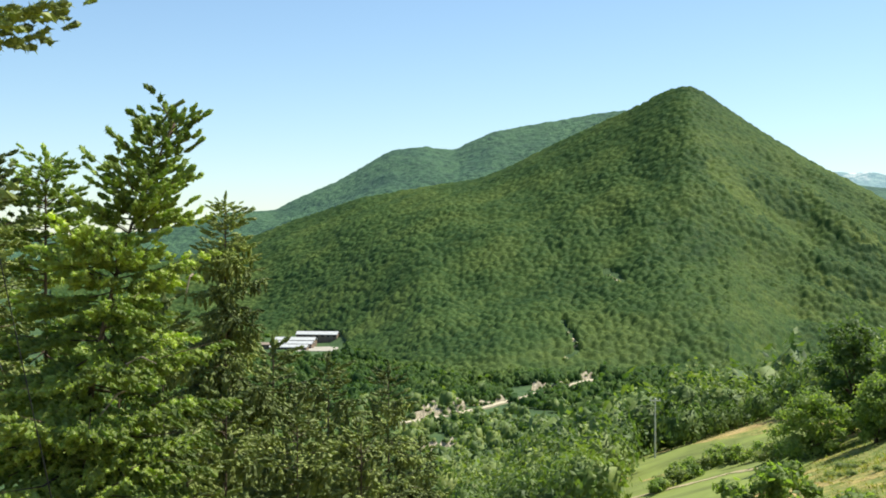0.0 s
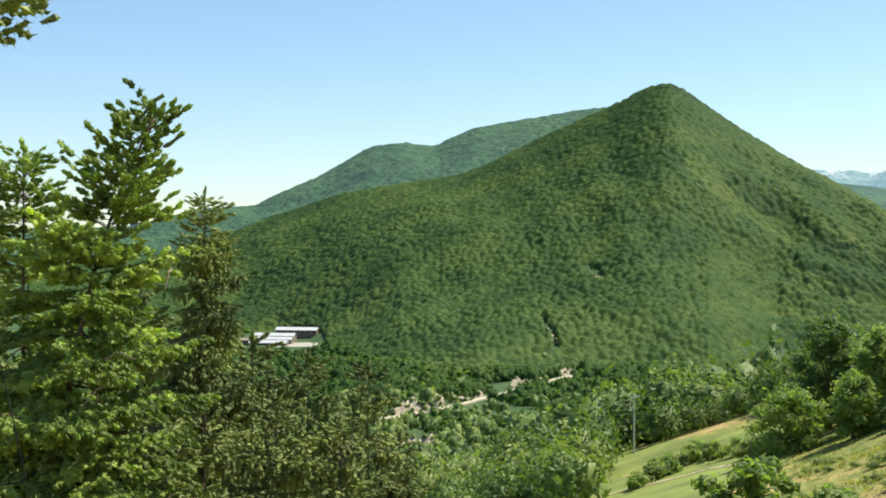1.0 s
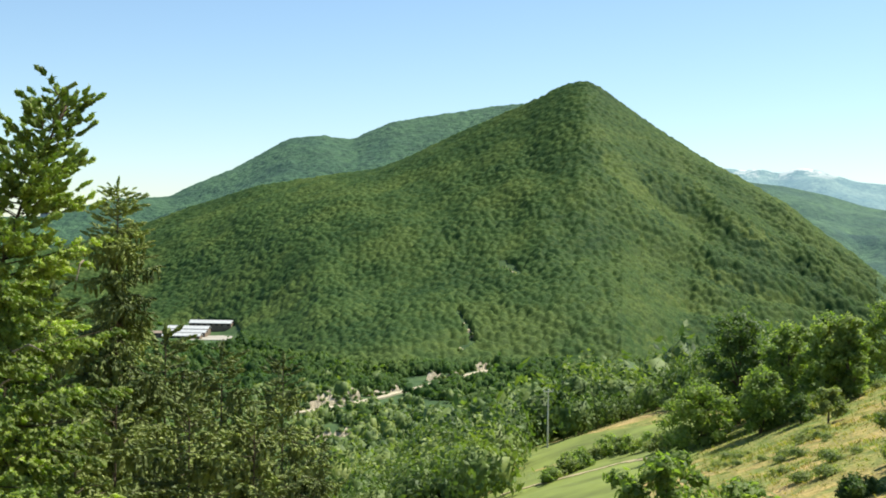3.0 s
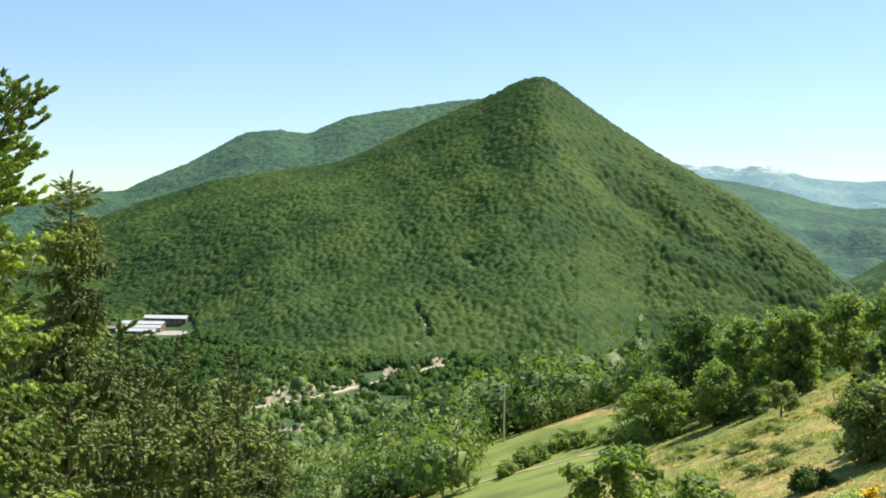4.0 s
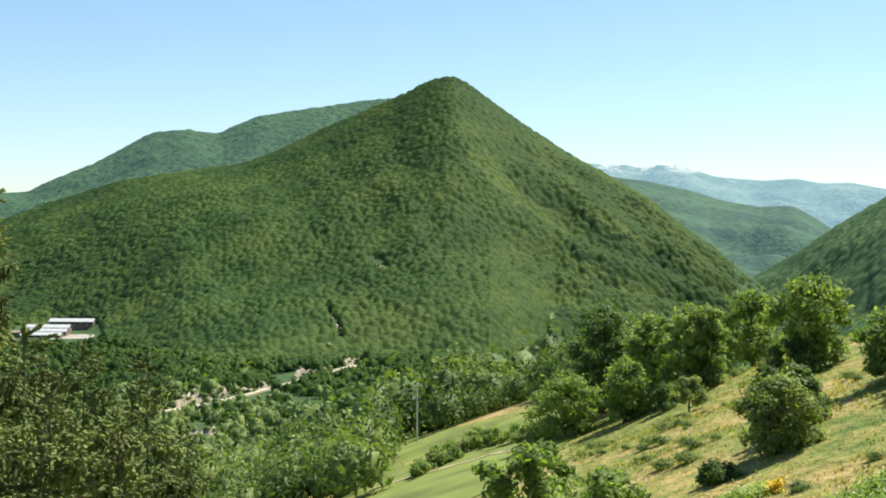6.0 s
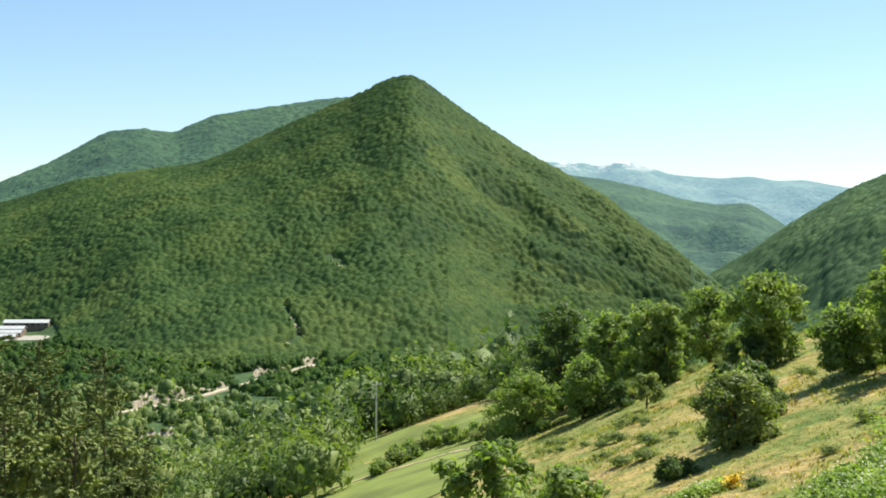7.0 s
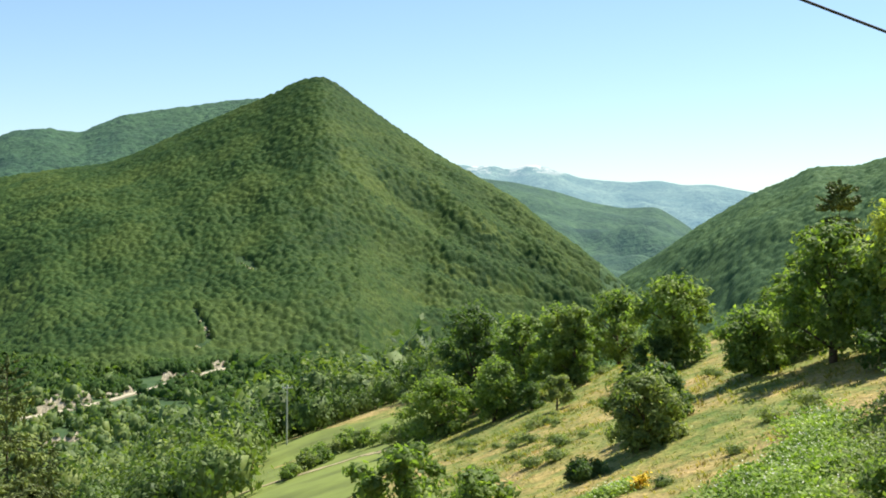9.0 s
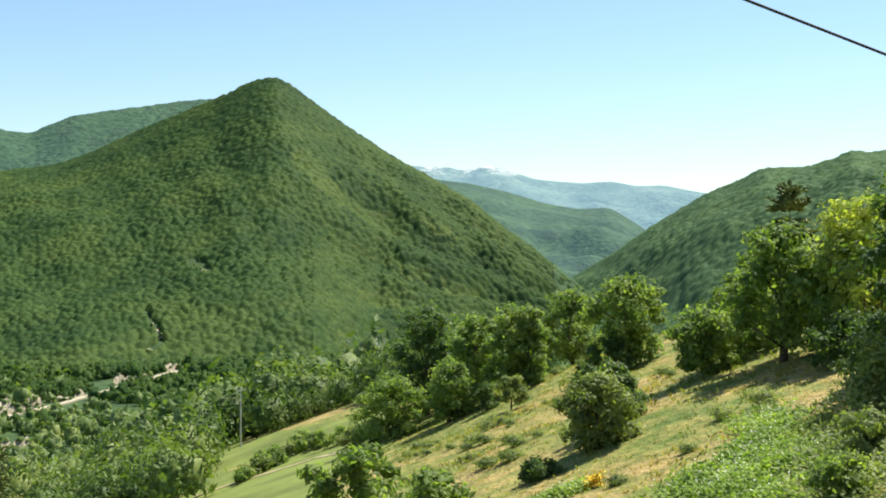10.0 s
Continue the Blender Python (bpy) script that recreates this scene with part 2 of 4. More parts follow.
def backdrop(crest, far, foot, span, material, label, wave, floor_level=VALLEY):
    ob = polar_sheet("backdrop", np.arange(span[0], span[1], 0.1), np.concatenate([np.linspace(foot, far - 1, 38), [far, far + 60, far + 150]]),
                     lambda B, R, X, Y: EYE + ridge(B, R, crest, far, foot, floor_level, wave) + 9 * fbm(X / 40, Y / 40, 3) * np.clip((far - R) / 300, 0.12, 1), material)
    return tagged(ob, label, "mountain", kind="structure")


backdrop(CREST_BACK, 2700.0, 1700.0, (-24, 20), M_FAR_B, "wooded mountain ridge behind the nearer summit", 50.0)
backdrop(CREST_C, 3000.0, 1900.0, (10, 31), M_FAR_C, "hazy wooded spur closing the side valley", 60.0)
backdrop(CREST_D, 4500.0, 3300.0, (5, 60), M_FAR_D, "distant mountain chain with an added pale blue haze glow", 90.0)

# ============ woods ============
rng = np.random.default_rng(7)


def blob(seed, cut=-0.45, rough=0.35):
    """Vertices and triangles of one lumpy crown, about 2 wide and 2 high, open below."""
    bm = bmesh.new()
    bmesh.ops.create_icosphere(bm, subdivisions=2, radius=1.0)
    for v in bm.verts:
        d = v.co.normalized()
        k = 1 + rough * noise.noise(d * 1.7 + Vector((seed * 7.3, 0, 0))) + rough * 0.8 * noise.noise(d * 4.1 + Vector((0, seed * 3.1, 0)))
        v.co = d * k
    bmesh.ops.delete(bm, geom=[v for v in bm.verts if v.co.z < cut], context="VERTS")
    bmesh.ops.triangulate(bm, faces=bm.faces)
    bm.verts.index_update()
    out = np.array([v.co[:] for v in bm.verts]), np.array([[v.index for v in f.verts] for f in bm.faces])
    bm.free()
    return out


def gather(templates, places, sizes, turns, kinds, lean=None):
    """One vertex and one face array of many copies of the templates. sizes: n x 3."""
    V, F, base = [], [], 0
    for k, (tv, tf) in enumerate(templates):
        sel = np.nonzero(kinds == k)[0]
        if not len(sel):
            continue
        c, s = np.cos(turns[sel])[:, None], np.sin(turns[sel])[:, None]
        p = tv[None] * sizes[sel][:, None, :]
        x = p[..., 0] * c - p[..., 1] * s
        y = p[..., 0] * s + p[..., 1] * c
        v = np.stack([x, y, p[..., 2]], -1) + places[sel][:, None, :]
        V.append(v.reshape(-1, 3))
        F.append((tf[None] + (np.arange(len(sel)) * len(tv))[:, None, None] + base).reshape(-1, tf.shape[1]))
        base += len(sel) * len(tv)
    return np.concatenate(V), np.concatenate(F)


FULL = [blob(i) for i in range(6)]


def scatter(b0, b1, r0, r1, step):
    """Jittered places over a sector of the land."""
    n = int(2 * r1 / step)
    g = (np.arange(n) - n / 2) * step
    X, Y = np.meshgrid(g, g[g > 0])
    X = X.ravel() + rng.uniform(-0.5, 0.5, X.size) * step
    Y = Y.ravel() + rng.uniform(-0.5, 0.5, Y.size) * step
    r, b_ = np.hypot(X, Y), np.degrees(np.arctan2(X, Y))
    k = (r > r0) & (r < r1) & (b_ > b0) & (b_ < b1)
    return X[k], Y[k], r[k], b_[k]


def elevation(x, y, z):
    return np.degrees(np.arctan2(z - EYE, np.hypot(x, y)))


def near_line(px, py, line):
    """Distance of points to a line through a few places, in the same units."""
    best = np.full(len(px), 1e9)
    for (ax, ay), (bx, by) in zip(line[:-1], line[1:]):
        dx, dy = bx - ax, by - ay
        t = np.clip(((px - ax) * dx + (py - ay) * dy) / (dx * dx + dy * dy), 0, 1)
        best = np.minimum(best, np.hypot(px - ax - t * dx, py - ay - t * dy))
    return best


# bare places in the woods, by bearing and height over the eye
SCAR = [(7.55, -1.1), (8.1, -1.5)]
GULLY = [(5.55, -3.4), (6.0, -4.2), (6.2, -4.75), (5.65, -5.1)]
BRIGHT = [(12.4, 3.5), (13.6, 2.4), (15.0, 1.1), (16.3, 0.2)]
YARD = [(-7.8, -4.62), (-5.0, -4.42)]
ROADCUT = [(-1.7, -7.75), (-0.4, -7.5), (2.0, -7.15), (4.4, -6.4), (7.1, -5.85)]


def crown_relief(x, y, cell, tall, seed):
    """Height of a closed canopy of rounded crowns, one in each cell of a jittered grid."""
    gx, gy = np.floor(x / cell), np.floor(y / cell)
    best = np.zeros_like(x)
    for i in (-1, 0, 1):
        for j in (-1, 0, 1):
            cx, cy = gx + i, gy + j
            d = np.hypot(x - (cx + 0.1 + 0.8 * lattice(cx + seed, cy)) * cell, y - (cy + 0.1 + 0.8 * lattice(cx, cy + seed + 40)) * cell)
            size = cell * (0.55 + 0.5 * lattice(cx + 7, cy + seed + 90))
            best = np.maximum(best, tall * size * (0.75 + 0.5 * lattice(cx + 3, cy + 11)) * (1 - (d / size) ** 2))
    return best


def canopy(b0, b1, nb, near, far, nr, height, cell, tall, label, materials, pick, clear=None, lift=1.2):
    """A wooded slope: one closed sheet of crowns between two distances; pick says where the second, paler material
    goes.
    """
    B, T = np.meshgrid(np.linspace(b0, b1, nb), np.linspace(0, 1, nr), indexing="ij")
    R = near(B) * (1 - T) + far(B) * T
    X, Y = R * np.sin(np.radians(B)), R * np.cos(np.radians(B))
    base = height(B, R, X, Y)
    low = 1 - 0.6 * T ** 5  # wind-cut growth towards the crest
    up = lift * low + low * crown_relief(X, Y, cell, tall, 3) * (0.8 + 0.5 * np.clip(fbm(X / 60, Y / 60, 2) + 0.5, 0, 1)) + 0.14 * cell * fbm(X / cell * 3.1, Y / cell * 3.1, 2)
    if clear is not None:
        up = np.where(clear(B.ravel(), elevation(X, Y, base).ravel()).reshape(B.shape), -2.5, up)
    Z = base + up
    i, j = np.meshgrid(np.arange(nb - 1), np.arange(nr - 1), indexing="ij")
    k = (i * nr + j).ravel()
    ob = mesh_np("forest", np.stack([X.ravel(), Y.ravel(), Z.ravel()], 1), np.stack([k, k + nr, k + nr + 1, k + 1], 1), materials[0], True)
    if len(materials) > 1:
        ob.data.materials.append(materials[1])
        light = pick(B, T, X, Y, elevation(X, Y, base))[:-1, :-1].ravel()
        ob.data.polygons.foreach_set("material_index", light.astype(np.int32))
    tagged(ob, label, "forest", kind="stuff")


def bare(b_, el):
    """Where no crowns stand: the scar, the gully, the road and the factory yard."""
    w = fbm(b_ * 9, el * 9, 2)
    return (near_line(b_, el, SCAR) < 0.25 + 0.15 * w) | (near_line(b_, el, GULLY) < 0.17 + 0.2 * w) | (near_line(b_, el, ROADCUT) < 0.15 + 0.1 * w) | (near_line(b_, el, YARD) < 0.6)


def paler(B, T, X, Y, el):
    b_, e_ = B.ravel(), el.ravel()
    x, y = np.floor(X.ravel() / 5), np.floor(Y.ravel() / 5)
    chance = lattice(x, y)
    # paler along one band and on the crests of the right ribs
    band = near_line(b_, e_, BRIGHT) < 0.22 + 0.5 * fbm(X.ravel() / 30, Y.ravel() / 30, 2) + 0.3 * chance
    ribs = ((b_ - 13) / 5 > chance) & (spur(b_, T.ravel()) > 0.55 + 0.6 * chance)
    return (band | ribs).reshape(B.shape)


def woods():
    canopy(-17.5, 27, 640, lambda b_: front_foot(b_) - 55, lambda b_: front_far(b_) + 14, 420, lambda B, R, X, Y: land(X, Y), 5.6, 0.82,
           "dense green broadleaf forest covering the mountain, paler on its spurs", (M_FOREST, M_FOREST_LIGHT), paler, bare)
    right_far = lambda b_: np.interp(b_, [22, 28, 38, 60], [1750, 1600, 1350, 1100]) + 10
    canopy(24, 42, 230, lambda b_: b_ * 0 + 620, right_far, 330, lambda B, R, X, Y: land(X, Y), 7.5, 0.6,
           "dense green forest on the steep valley side", (M_FOREST_HAZY,), None)
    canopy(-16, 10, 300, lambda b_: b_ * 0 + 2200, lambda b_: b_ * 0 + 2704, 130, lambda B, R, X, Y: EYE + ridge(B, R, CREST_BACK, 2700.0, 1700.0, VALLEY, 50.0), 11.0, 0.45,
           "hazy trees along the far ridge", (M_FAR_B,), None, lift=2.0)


woods()


# ============ placing ============
RANGE = np.geomspace(12, 2600, 5000)


def at(bearing, fall):
    """The place on the land that lies in a direction from the standpoint: bearing to the right, fall in degrees over the level."""
    x, y = RANGE * math.sin(radians(bearing)), RANGE * math.cos(radians(bearing))
    z = land(x, y)
    hit = np.nonzero(elevation(x, y, z) >= fall)[0]
    i = hit[0] if len(hit) else -1
    return Vector((float(x[i]), float(y[i]), float(z[i])))


def on_slope(bearing, fall):
    """The same, on the near slope; what stands behind its crest is set just beyond it."""
    p = at(bearing, fall)
    return p if math.hypot(p.x, p.y) < 122 else polar(bearing, 104.0)


def polar(bearing, r):
    x, y = r * math.sin(radians(bearing)), r * math.cos(radians(bearing))
    return Vector((x, y, float(land(np.array([x]), np.array([y]))[0])))


def empty(name, place, label, category, group=""):
    ob = new(name)
    ob.location = place
    return tagged(ob, label, category, group)


def child(ob, parent):
    ob.parent = parent
    return ob


def part(name, bm, material, parent, label="", smooth=False):
    me = bpy.data.meshes.new(name)
    for f in bm.faces:
        f.smooth = smooth
    bm.to_mesh(me)
    bm.free()
    me.materials.append(material)
    ob = new(name, me)
    ob.parent = parent
    return tagged(ob, label)


def tube(bm, points, radii, sides=7):
    """A tapered, bent stem through points."""
    rings = []
    for i, (p, r) in enumerate(zip(points, radii)):
        p = Vector(p)
        d = (Vector(points[min(i + 1, len(points) - 1)]) - Vector(points[max(i - 1, 0)])).normalized()
        u = d.orthogonal().normalized()
        w = d.cross(u)
        rings.append([bm.verts.new(p + r * (math.cos(a) * u + math.sin(a) * w)) for a in (2 * math.pi * k / sides for k in range(sides))])
    for a, c in zip(rings[:-1], rings[1:]):
        # rings are matched by their nearest start, so that the tube does not twist
        o = min(range(sides), key=lambda k: (c[k].co - a[0].co).length)
        for k in range(sides):
            bm.faces.new((a[k], a[(k + 1) % sides], c[(k + 1 + o) % sides], c[(k + o) % sides]))
    bm.faces.new(rings[-1])
    bm.faces.new(list(reversed(rings[0])))


def box(bm, size, centre, turn=0.0):
    m = Matrix.Translation(centre) @ Matrix.Rotation(turn, 4, "Z") @ Matrix.Diagonal((*size, 1))
    bmesh.ops.create_cube(bm, size=1.0, matrix=m)


# ============ shrubs and trees of the valley ============
def leaf_quads(centres, normals, size, rng_):
    """Small bent leaves, each of two triangles, at centres, facing about along normals."""
    n = len(centres)
    nrm = normals + rng_.normal(0, 0.55, (n, 3))
    nrm /= np.linalg.norm(nrm, axis=1)[:, None] + 1e-9
    t = np.cross(nrm, rng_.normal(0, 1, (n, 3)))
    t /= np.linalg.norm(t, axis=1)[:, None] + 1e-9
    w = np.cross(nrm, t)
    s = (size * rng_.uniform(0.6, 1.35, n))[:, None]
    v = np.stack([centres - t * s, centres + w * s * 0.5, centres + t * s + nrm * s * 0.25, centres - w * s * 0.5], 1).reshape(-1, 3)
    k = np.arange(n)[:, None] * 4
    f = np.concatenate([k + [[0, 1, 2]], k + [[0, 2, 3]]], 1).reshape(-1, 3)
    return v, f


def tufted(seed, leaves=640, size=0.095, core=0.6):
    """A lumpy crown with loose leaf tufts on it."""
    r_ = np.random.default_rng(seed)
    v, f = blob(seed + 20, -0.6, 0.6)
    d = r_.normal(0, 1, (leaves, 3))
    d[:, 2] = np.abs(d[:, 2]) * 0.9 - 0.25
    d /= np.linalg.norm(d, axis=1)[:, None]
    k = np.array([1 + 0.6 * noise.noise(Vector(q) * 1.7 + Vector(((seed + 20) * 7.3, 0, 0))) + 0.48 * noise.noise(Vector(q) * 4.1 + Vector((0, (seed + 20) * 3.1, 0))) for q in d])
    lv, lf = leaf_quads(d * (k * r_.uniform(core, 1.08, leaves))[:, None], d * 1.2 + np.array([0, 0, 0.25]), size, r_)
    return np.concatenate([v * core, lv]), np.concatenate([f, lf + len(v)])


MID_TUFTED = [tufted(i + 30, 95, 0.175, 0.74) for i in range(7)]
FAR_TUFTED = [tufted(i + 50, 26, 0.28, 0.8) for i in range(7)]
TUFTED = [tufted(i) for i in range(6)]


def belt_edge(b_):
    """Where the shrubs of the valley begin: behind the mown strip, and below the standpoint."""
    return np.interp(b_, [-20, 5.0, 6.8, 9.0, 12, 15.3, 17.5, 25], [112, 112, 95, 172, 152, 140, 128, 122])


def belt():
    for r0, r1, step, forms, big in ((90, 175, 4.8, TUFTED, (1.0, 3.9)), (175, 400, 5.4, MID_TUFTED, (1.4, 4.3)), (400, 1320, 7.8, FAR_TUFTED, (2.2, 4.5))):
        X, Y, r, b_ = scatter(-3.5 if r0 < 170 else -17.5, 28, r0, r1, step)
        k = (r > belt_edge(b_)) & (r < front_foot(b_) - 20)
        X, Y, r, b_ = X[k], Y[k], r[k], b_[k]
        Z = land(X, Y)
        el = elevation(X, Y, Z)
        hole = fbm(X / 35 + 40, Y / 35, 2)
        k = (near_line(b_, el + 0.2, ROADCUT) > 0.12 + 0.3 * rng.random(len(el))) & (near_line(b_, el, [(-0.9, -9.4), (0.2, -9.1)]) > 0.5) & (near_line(b_, el, YARD) > 0.6) & (hole < (0.22 if r0 < 200 else 0.4))
        X, Y, Z = X[k], Y[k], Z[k]
        n = len(X)
        rad = rng.uniform(*big, n) * (0.7 + 0.7 * np.clip(fbm(X / 30, Y / 30, 2) + 0.5, 0, 1))
        tall = rad * rng.uniform(0.9, 1.5, n)
        P, S = np.stack([X, Y, Z + tall * 0.5], 1), np.stack([rad, rad * rng.uniform(0.85, 1.15, n), tall], 1)
        turn, kind = rng.uniform(0, 6.28, n), rng.integers(0, len(forms), n)
        back = np.hypot(X, Y) + 260 * fbm(X / 70, Y / 70, 2) + rng.normal(0, 60, n) > 640
        for sel, m in ((~back, M_BELT), (back, M_FOREST)):
            if sel.any():
                v, f = gather(forms, P[sel], S[sel], turn[sel], kind[sel])
                tagged(mesh_np("woodland", v, f, m, True), "mixed green shrubs and trees filling the valley", "woodland", kind="stuff")


belt()

# ============ rocks and road at the mountain's foot ============
ROCK_SHRUBS = []


def outcrop(bearing, fall, wide, high, seed):
    """A broken pale rock face standing out of the slope, with a jagged top and upright ribs."""
    place = at(bearing, fall)
    away = np.array([place.x, place.y]) / math.hypot(place.x, place.y)
    side = np.array([away[1], -away[0]])
    nu, nv = max(10, int(wide / 0.7)), max(6, int(high / 0.9))
    U, W = np.meshgrid(np.linspace(-0.5, 0.5, nu), np.linspace(0, 1, nv), indexing="ij")
    a = U * wide
    top = 0.62 * high * np.clip(1 - (2 * np.abs(U)) ** 6, 0.05, 1) * np.clip(0.55 + 0.7 * value_noise(a / 5 + seed * 7.1, a * 0) + 0.35 * value_noise(a / 1.6 + seed * 3.3, a * 0), 0.06, 1.1)
    back = W * top * 1.7 + 1.6 * fbm(a / 2.2 + seed, W * top / 5 + 9, 3) + 0.5 * value_noise(a / 0.9, W * 3 + seed)
    last = W > 0.999
    back = np.where(last, top * 1.7 + 4.0, back)
    X, Y = place.x + side[0] * a + away[0] * back, place.y + side[1] * a + away[1] * back
    low = land(place.x + side[0] * a, place.y + side[1] * a)
    Z = np.where(last, np.minimum(low + top, land(X, Y) + 0.4), low - 1.0 + W * (top + 1.0))
    i, j = np.meshgrid(np.arange(nu - 1), np.arange(nv - 1), indexing="ij")
    k = (i * nv + j).ravel()
    verts = np.stack([X.ravel() - place.x, Y.ravel() - place.y, Z.ravel() - place.z], 1)
    ob = mesh_np("rock_outcrop", verts, np.stack([k, k + nv, k + nv + 1, k + 1], 1), M_STONE)
    ob.location = place
    g = np.random.default_rng(seed)
    pick = g.integers(0, nu * (nv - 1), int(wide * high / 17))
    pick = (pick // (nv - 1)) * nv + pick % (nv - 1)
    ROCK_SHRUBS.append(np.stack([X.ravel()[pick], Y.ravel()[pick], Z.ravel()[pick]], 1))
    tagged(ob, "broken pale limestone outcrop between the trees", "rock", "rock outcrops")


for i, (bb, ee, w_, h_) in enumerate([(-0.25, -7.7, 27, 17), (-1.15, -7.85, 16, 8), (0.75, -7.4, 9, 12), (1.75, -7.2, 14, 10), (2.75, -7.05, 9, 9),
                                      (0.05, -9.1, 16, 13), (-0.75, -9.5, 14, 12), (4.5, -6.5, 13, 13), (5.6, -6.3, 20, 7), (6.75, -6.0, 20, 12),
                                      (6.2, -4.6, 6, 11), (5.65, -5.2, 7, 6), (7.9, -1.55, 11, 11), (7.62, -1.25, 4, 6), (5.75, -3.9, 3, 7), (6.0, -4.3, 4, 8), (16.3, -5.2, 20, 13), (10.5, 5.13, 9, 5)]):
    outcrop(bb, ee, w_, h_, 50 + i)
spots = np.concatenate(ROCK_SHRUBS)
girth = rng.uniform(0.7, 2.1, len(spots))
v, f = gather(FAR_TUFTED, spots + np.array([0, 0, 0.3]), np.stack([girth, girth, girth * rng.uniform(0.8, 1.5, len(spots))], 1), rng.uniform(0, 6.28, len(spots)), rng.integers(0, len(FAR_TUFTED), len(spots)))
tagged(mesh_np("scrub", v, f, M_BELT, True), "green scrub growing in the clefts of the rocks", "scrub", kind="stuff")


def ribbon(name, line, width, material, label, lift=0.08, depth=0.3, category="road", step=24):
    """A strip of road or path draped over the land, through a few places, with a real edge."""
    pts = [(on_slope if category == "path" else at)(*p) for p in line]
    dense = []
    for a, c in zip(pts[:-1], pts[1:]):
        dense += [a.lerp(c, k / step) for k in range(step)]
    dense.append(pts[-1])
    r_ = random.Random(len(line) + int(width * 10))
    bm = bmesh.new()
    rows = []
    for i, p in enumerate(dense):
        d = dense[min(i + 1, len(dense) - 1)] - dense[max(i - 1, 0)]
        d.z = 0
        n_ = Vector((d.y, -d.x, 0)).normalized()
        row = []
        for k in (-0.5, -0.2, 0.2, 0.5):
            q = p + n_ * width * (k * (1 + (0.9 if category == "path" else 0.2) * noise.noise(Vector((i * 0.23, k, width)))) + r_.uniform(-0.06, 0.06))
            z = float(land(np.array([q.x]), np.array([q.y]))[0])
            row.append(bm.verts.new((q.x, q.y, z + lift)))
        rows.append(row)
    for a, c in zip(rows[:-1], rows[1:]):
        for k in range(3):
            bm.faces.new((a[k], a[k + 1], c[k + 1], c[k]))
    got = bmesh.ops.extrude_face_region(bm, geom=bm.faces[:])
    for v in [g for g in got["geom"] if isinstance(g, bmesh.types.BMVert)]:
        v.co.z -= depth
    bmesh.ops.recalc_face_normals(bm, faces=bm.faces)
    me = bpy.data.meshes.new(name)
    bm.to_mesh(me)
    bm.free()
    me.materials.append(material)
    return tagged(new(name, me), label, category, kind="structure")


ribbon("road", [(-2.3, -8.05), (-0.63, -7.83), (1.98, -7.3), (4.3, -6.65), (5.87, -6.25), (7.31, -5.9)], 4.5, M_ROAD, "pale country road along the foot of the mountain", 0.9, 2.0)
ribbon("road", [(12.9, -5.75), (13.6, -5.7), (14.4, -5.62)], 7.0, M_ROAD, "pale country road along the foot of the mountain", 3.0, 4.0)

# ============ factory in the valley ============
M_ROOF = plain("white_sheet_roof", (0.45, 0.45, 0.44), 0.5, 0.4, 0.2)
M_ROOF_BROWN = plain("rusty_roof", (0.22, 0.17, 0.13), 0.7, 0.4, 0.3)
M_WALL = plain("brown_plaster", (0.2, 0.15, 0.11), 0.9, 0.5, 0.2)
M_DARK = plain("dark_glass", (0.02, 0.025, 0.03), 0.2, 1.0, 0.1)
M_YARD = plain("yard_gravel", (0.33, 0.3, 0.25), 0.9, 0.2, 0.25)


def hall(bearing, r, level, length, width, high, turn, roof_material, label):
    """A long low hall with a shallow gabled roof, doors and a row of windows."""
    p = polar(bearing, r)
    top = empty("factory_hall", (p.x, p.y, level), label, "factory hall", "factory halls")
    top.rotation_euler.z = radians(turn)
    bm = bmesh.new()
    box(bm, (length, width, high + 9), (0, 0, high / 2 - 4.5))
    part("wall", bm, M_WALL, top)
    bm = bmesh.new()
    o, rise = 0.6, width * 0.2
    prof = [(-width / 2 - o, high - 0.1), (0, high + rise), (width / 2 + o, high - 0.1), (width / 2 + o, high + 0.25), (0, high + rise + 0.4), (-width / 2 - o, high + 0.25)]
    ends = [[bm.verts.new((sx * (length / 2 + o), y, z)) for y, z in prof] for sx in (-1, 1)]
    for k in range(6):
        bm.faces.new((ends[0][k], ends[0][(k + 1) % 6], ends[1][(k + 1) % 6], ends[1][k]))
    for e_ in ends:
        bm.faces.new(e_)
    bmesh.ops.recalc_face_normals(bm, faces=bm.faces)
    part("roof", bm, roof_material, top)
    for k in range(int(length // 6)):
        bm = bmesh.new()
        box(bm, (3.4, 0.3, 1.3), (-length / 2 + 3.5 + 6 * k, -width / 2 - 0.08, high - 1.4))
        part("window", bm, M_DARK, top)
    bm = bmesh.new()
    box(bm, (4, 0.3, 3.2), (length / 2 - 6, -width / 2 - 0.1, 1.6))
    part("door", bm, M_ROOF_BROWN, top)


YARD_R = 1190.0
YARD_Z = EYE - YARD_R * math.tan(radians(4.62))
hall(-5.75, 1268, YARD_Z + 5.5, 42, 13, 4.2, -8, M_ROOF, "long factory hall with a white sheet-metal roof")
hall(-6.75, 1240, YARD_Z + 2.6, 40, 12, 3.6, -8, M_ROOF, "low factory hall with a white sheet-metal roof")
hall(-6.8, 1218, YARD_Z + 0.8, 36, 11, 3.4, -8, M_ROOF, "low factory hall with a white sheet-metal roof")
hall(-7.05, 1198, YARD_Z - 0.6, 36, 11, 3.0, -8, M_ROOF, "low factory hall with a white sheet-metal roof")
hall(-8.15, 1205, YARD_Z, 12, 9, 4.5, 15, M_ROOF_BROWN, "small outbuilding with a rusty brown roof")
bm = bmesh.new()
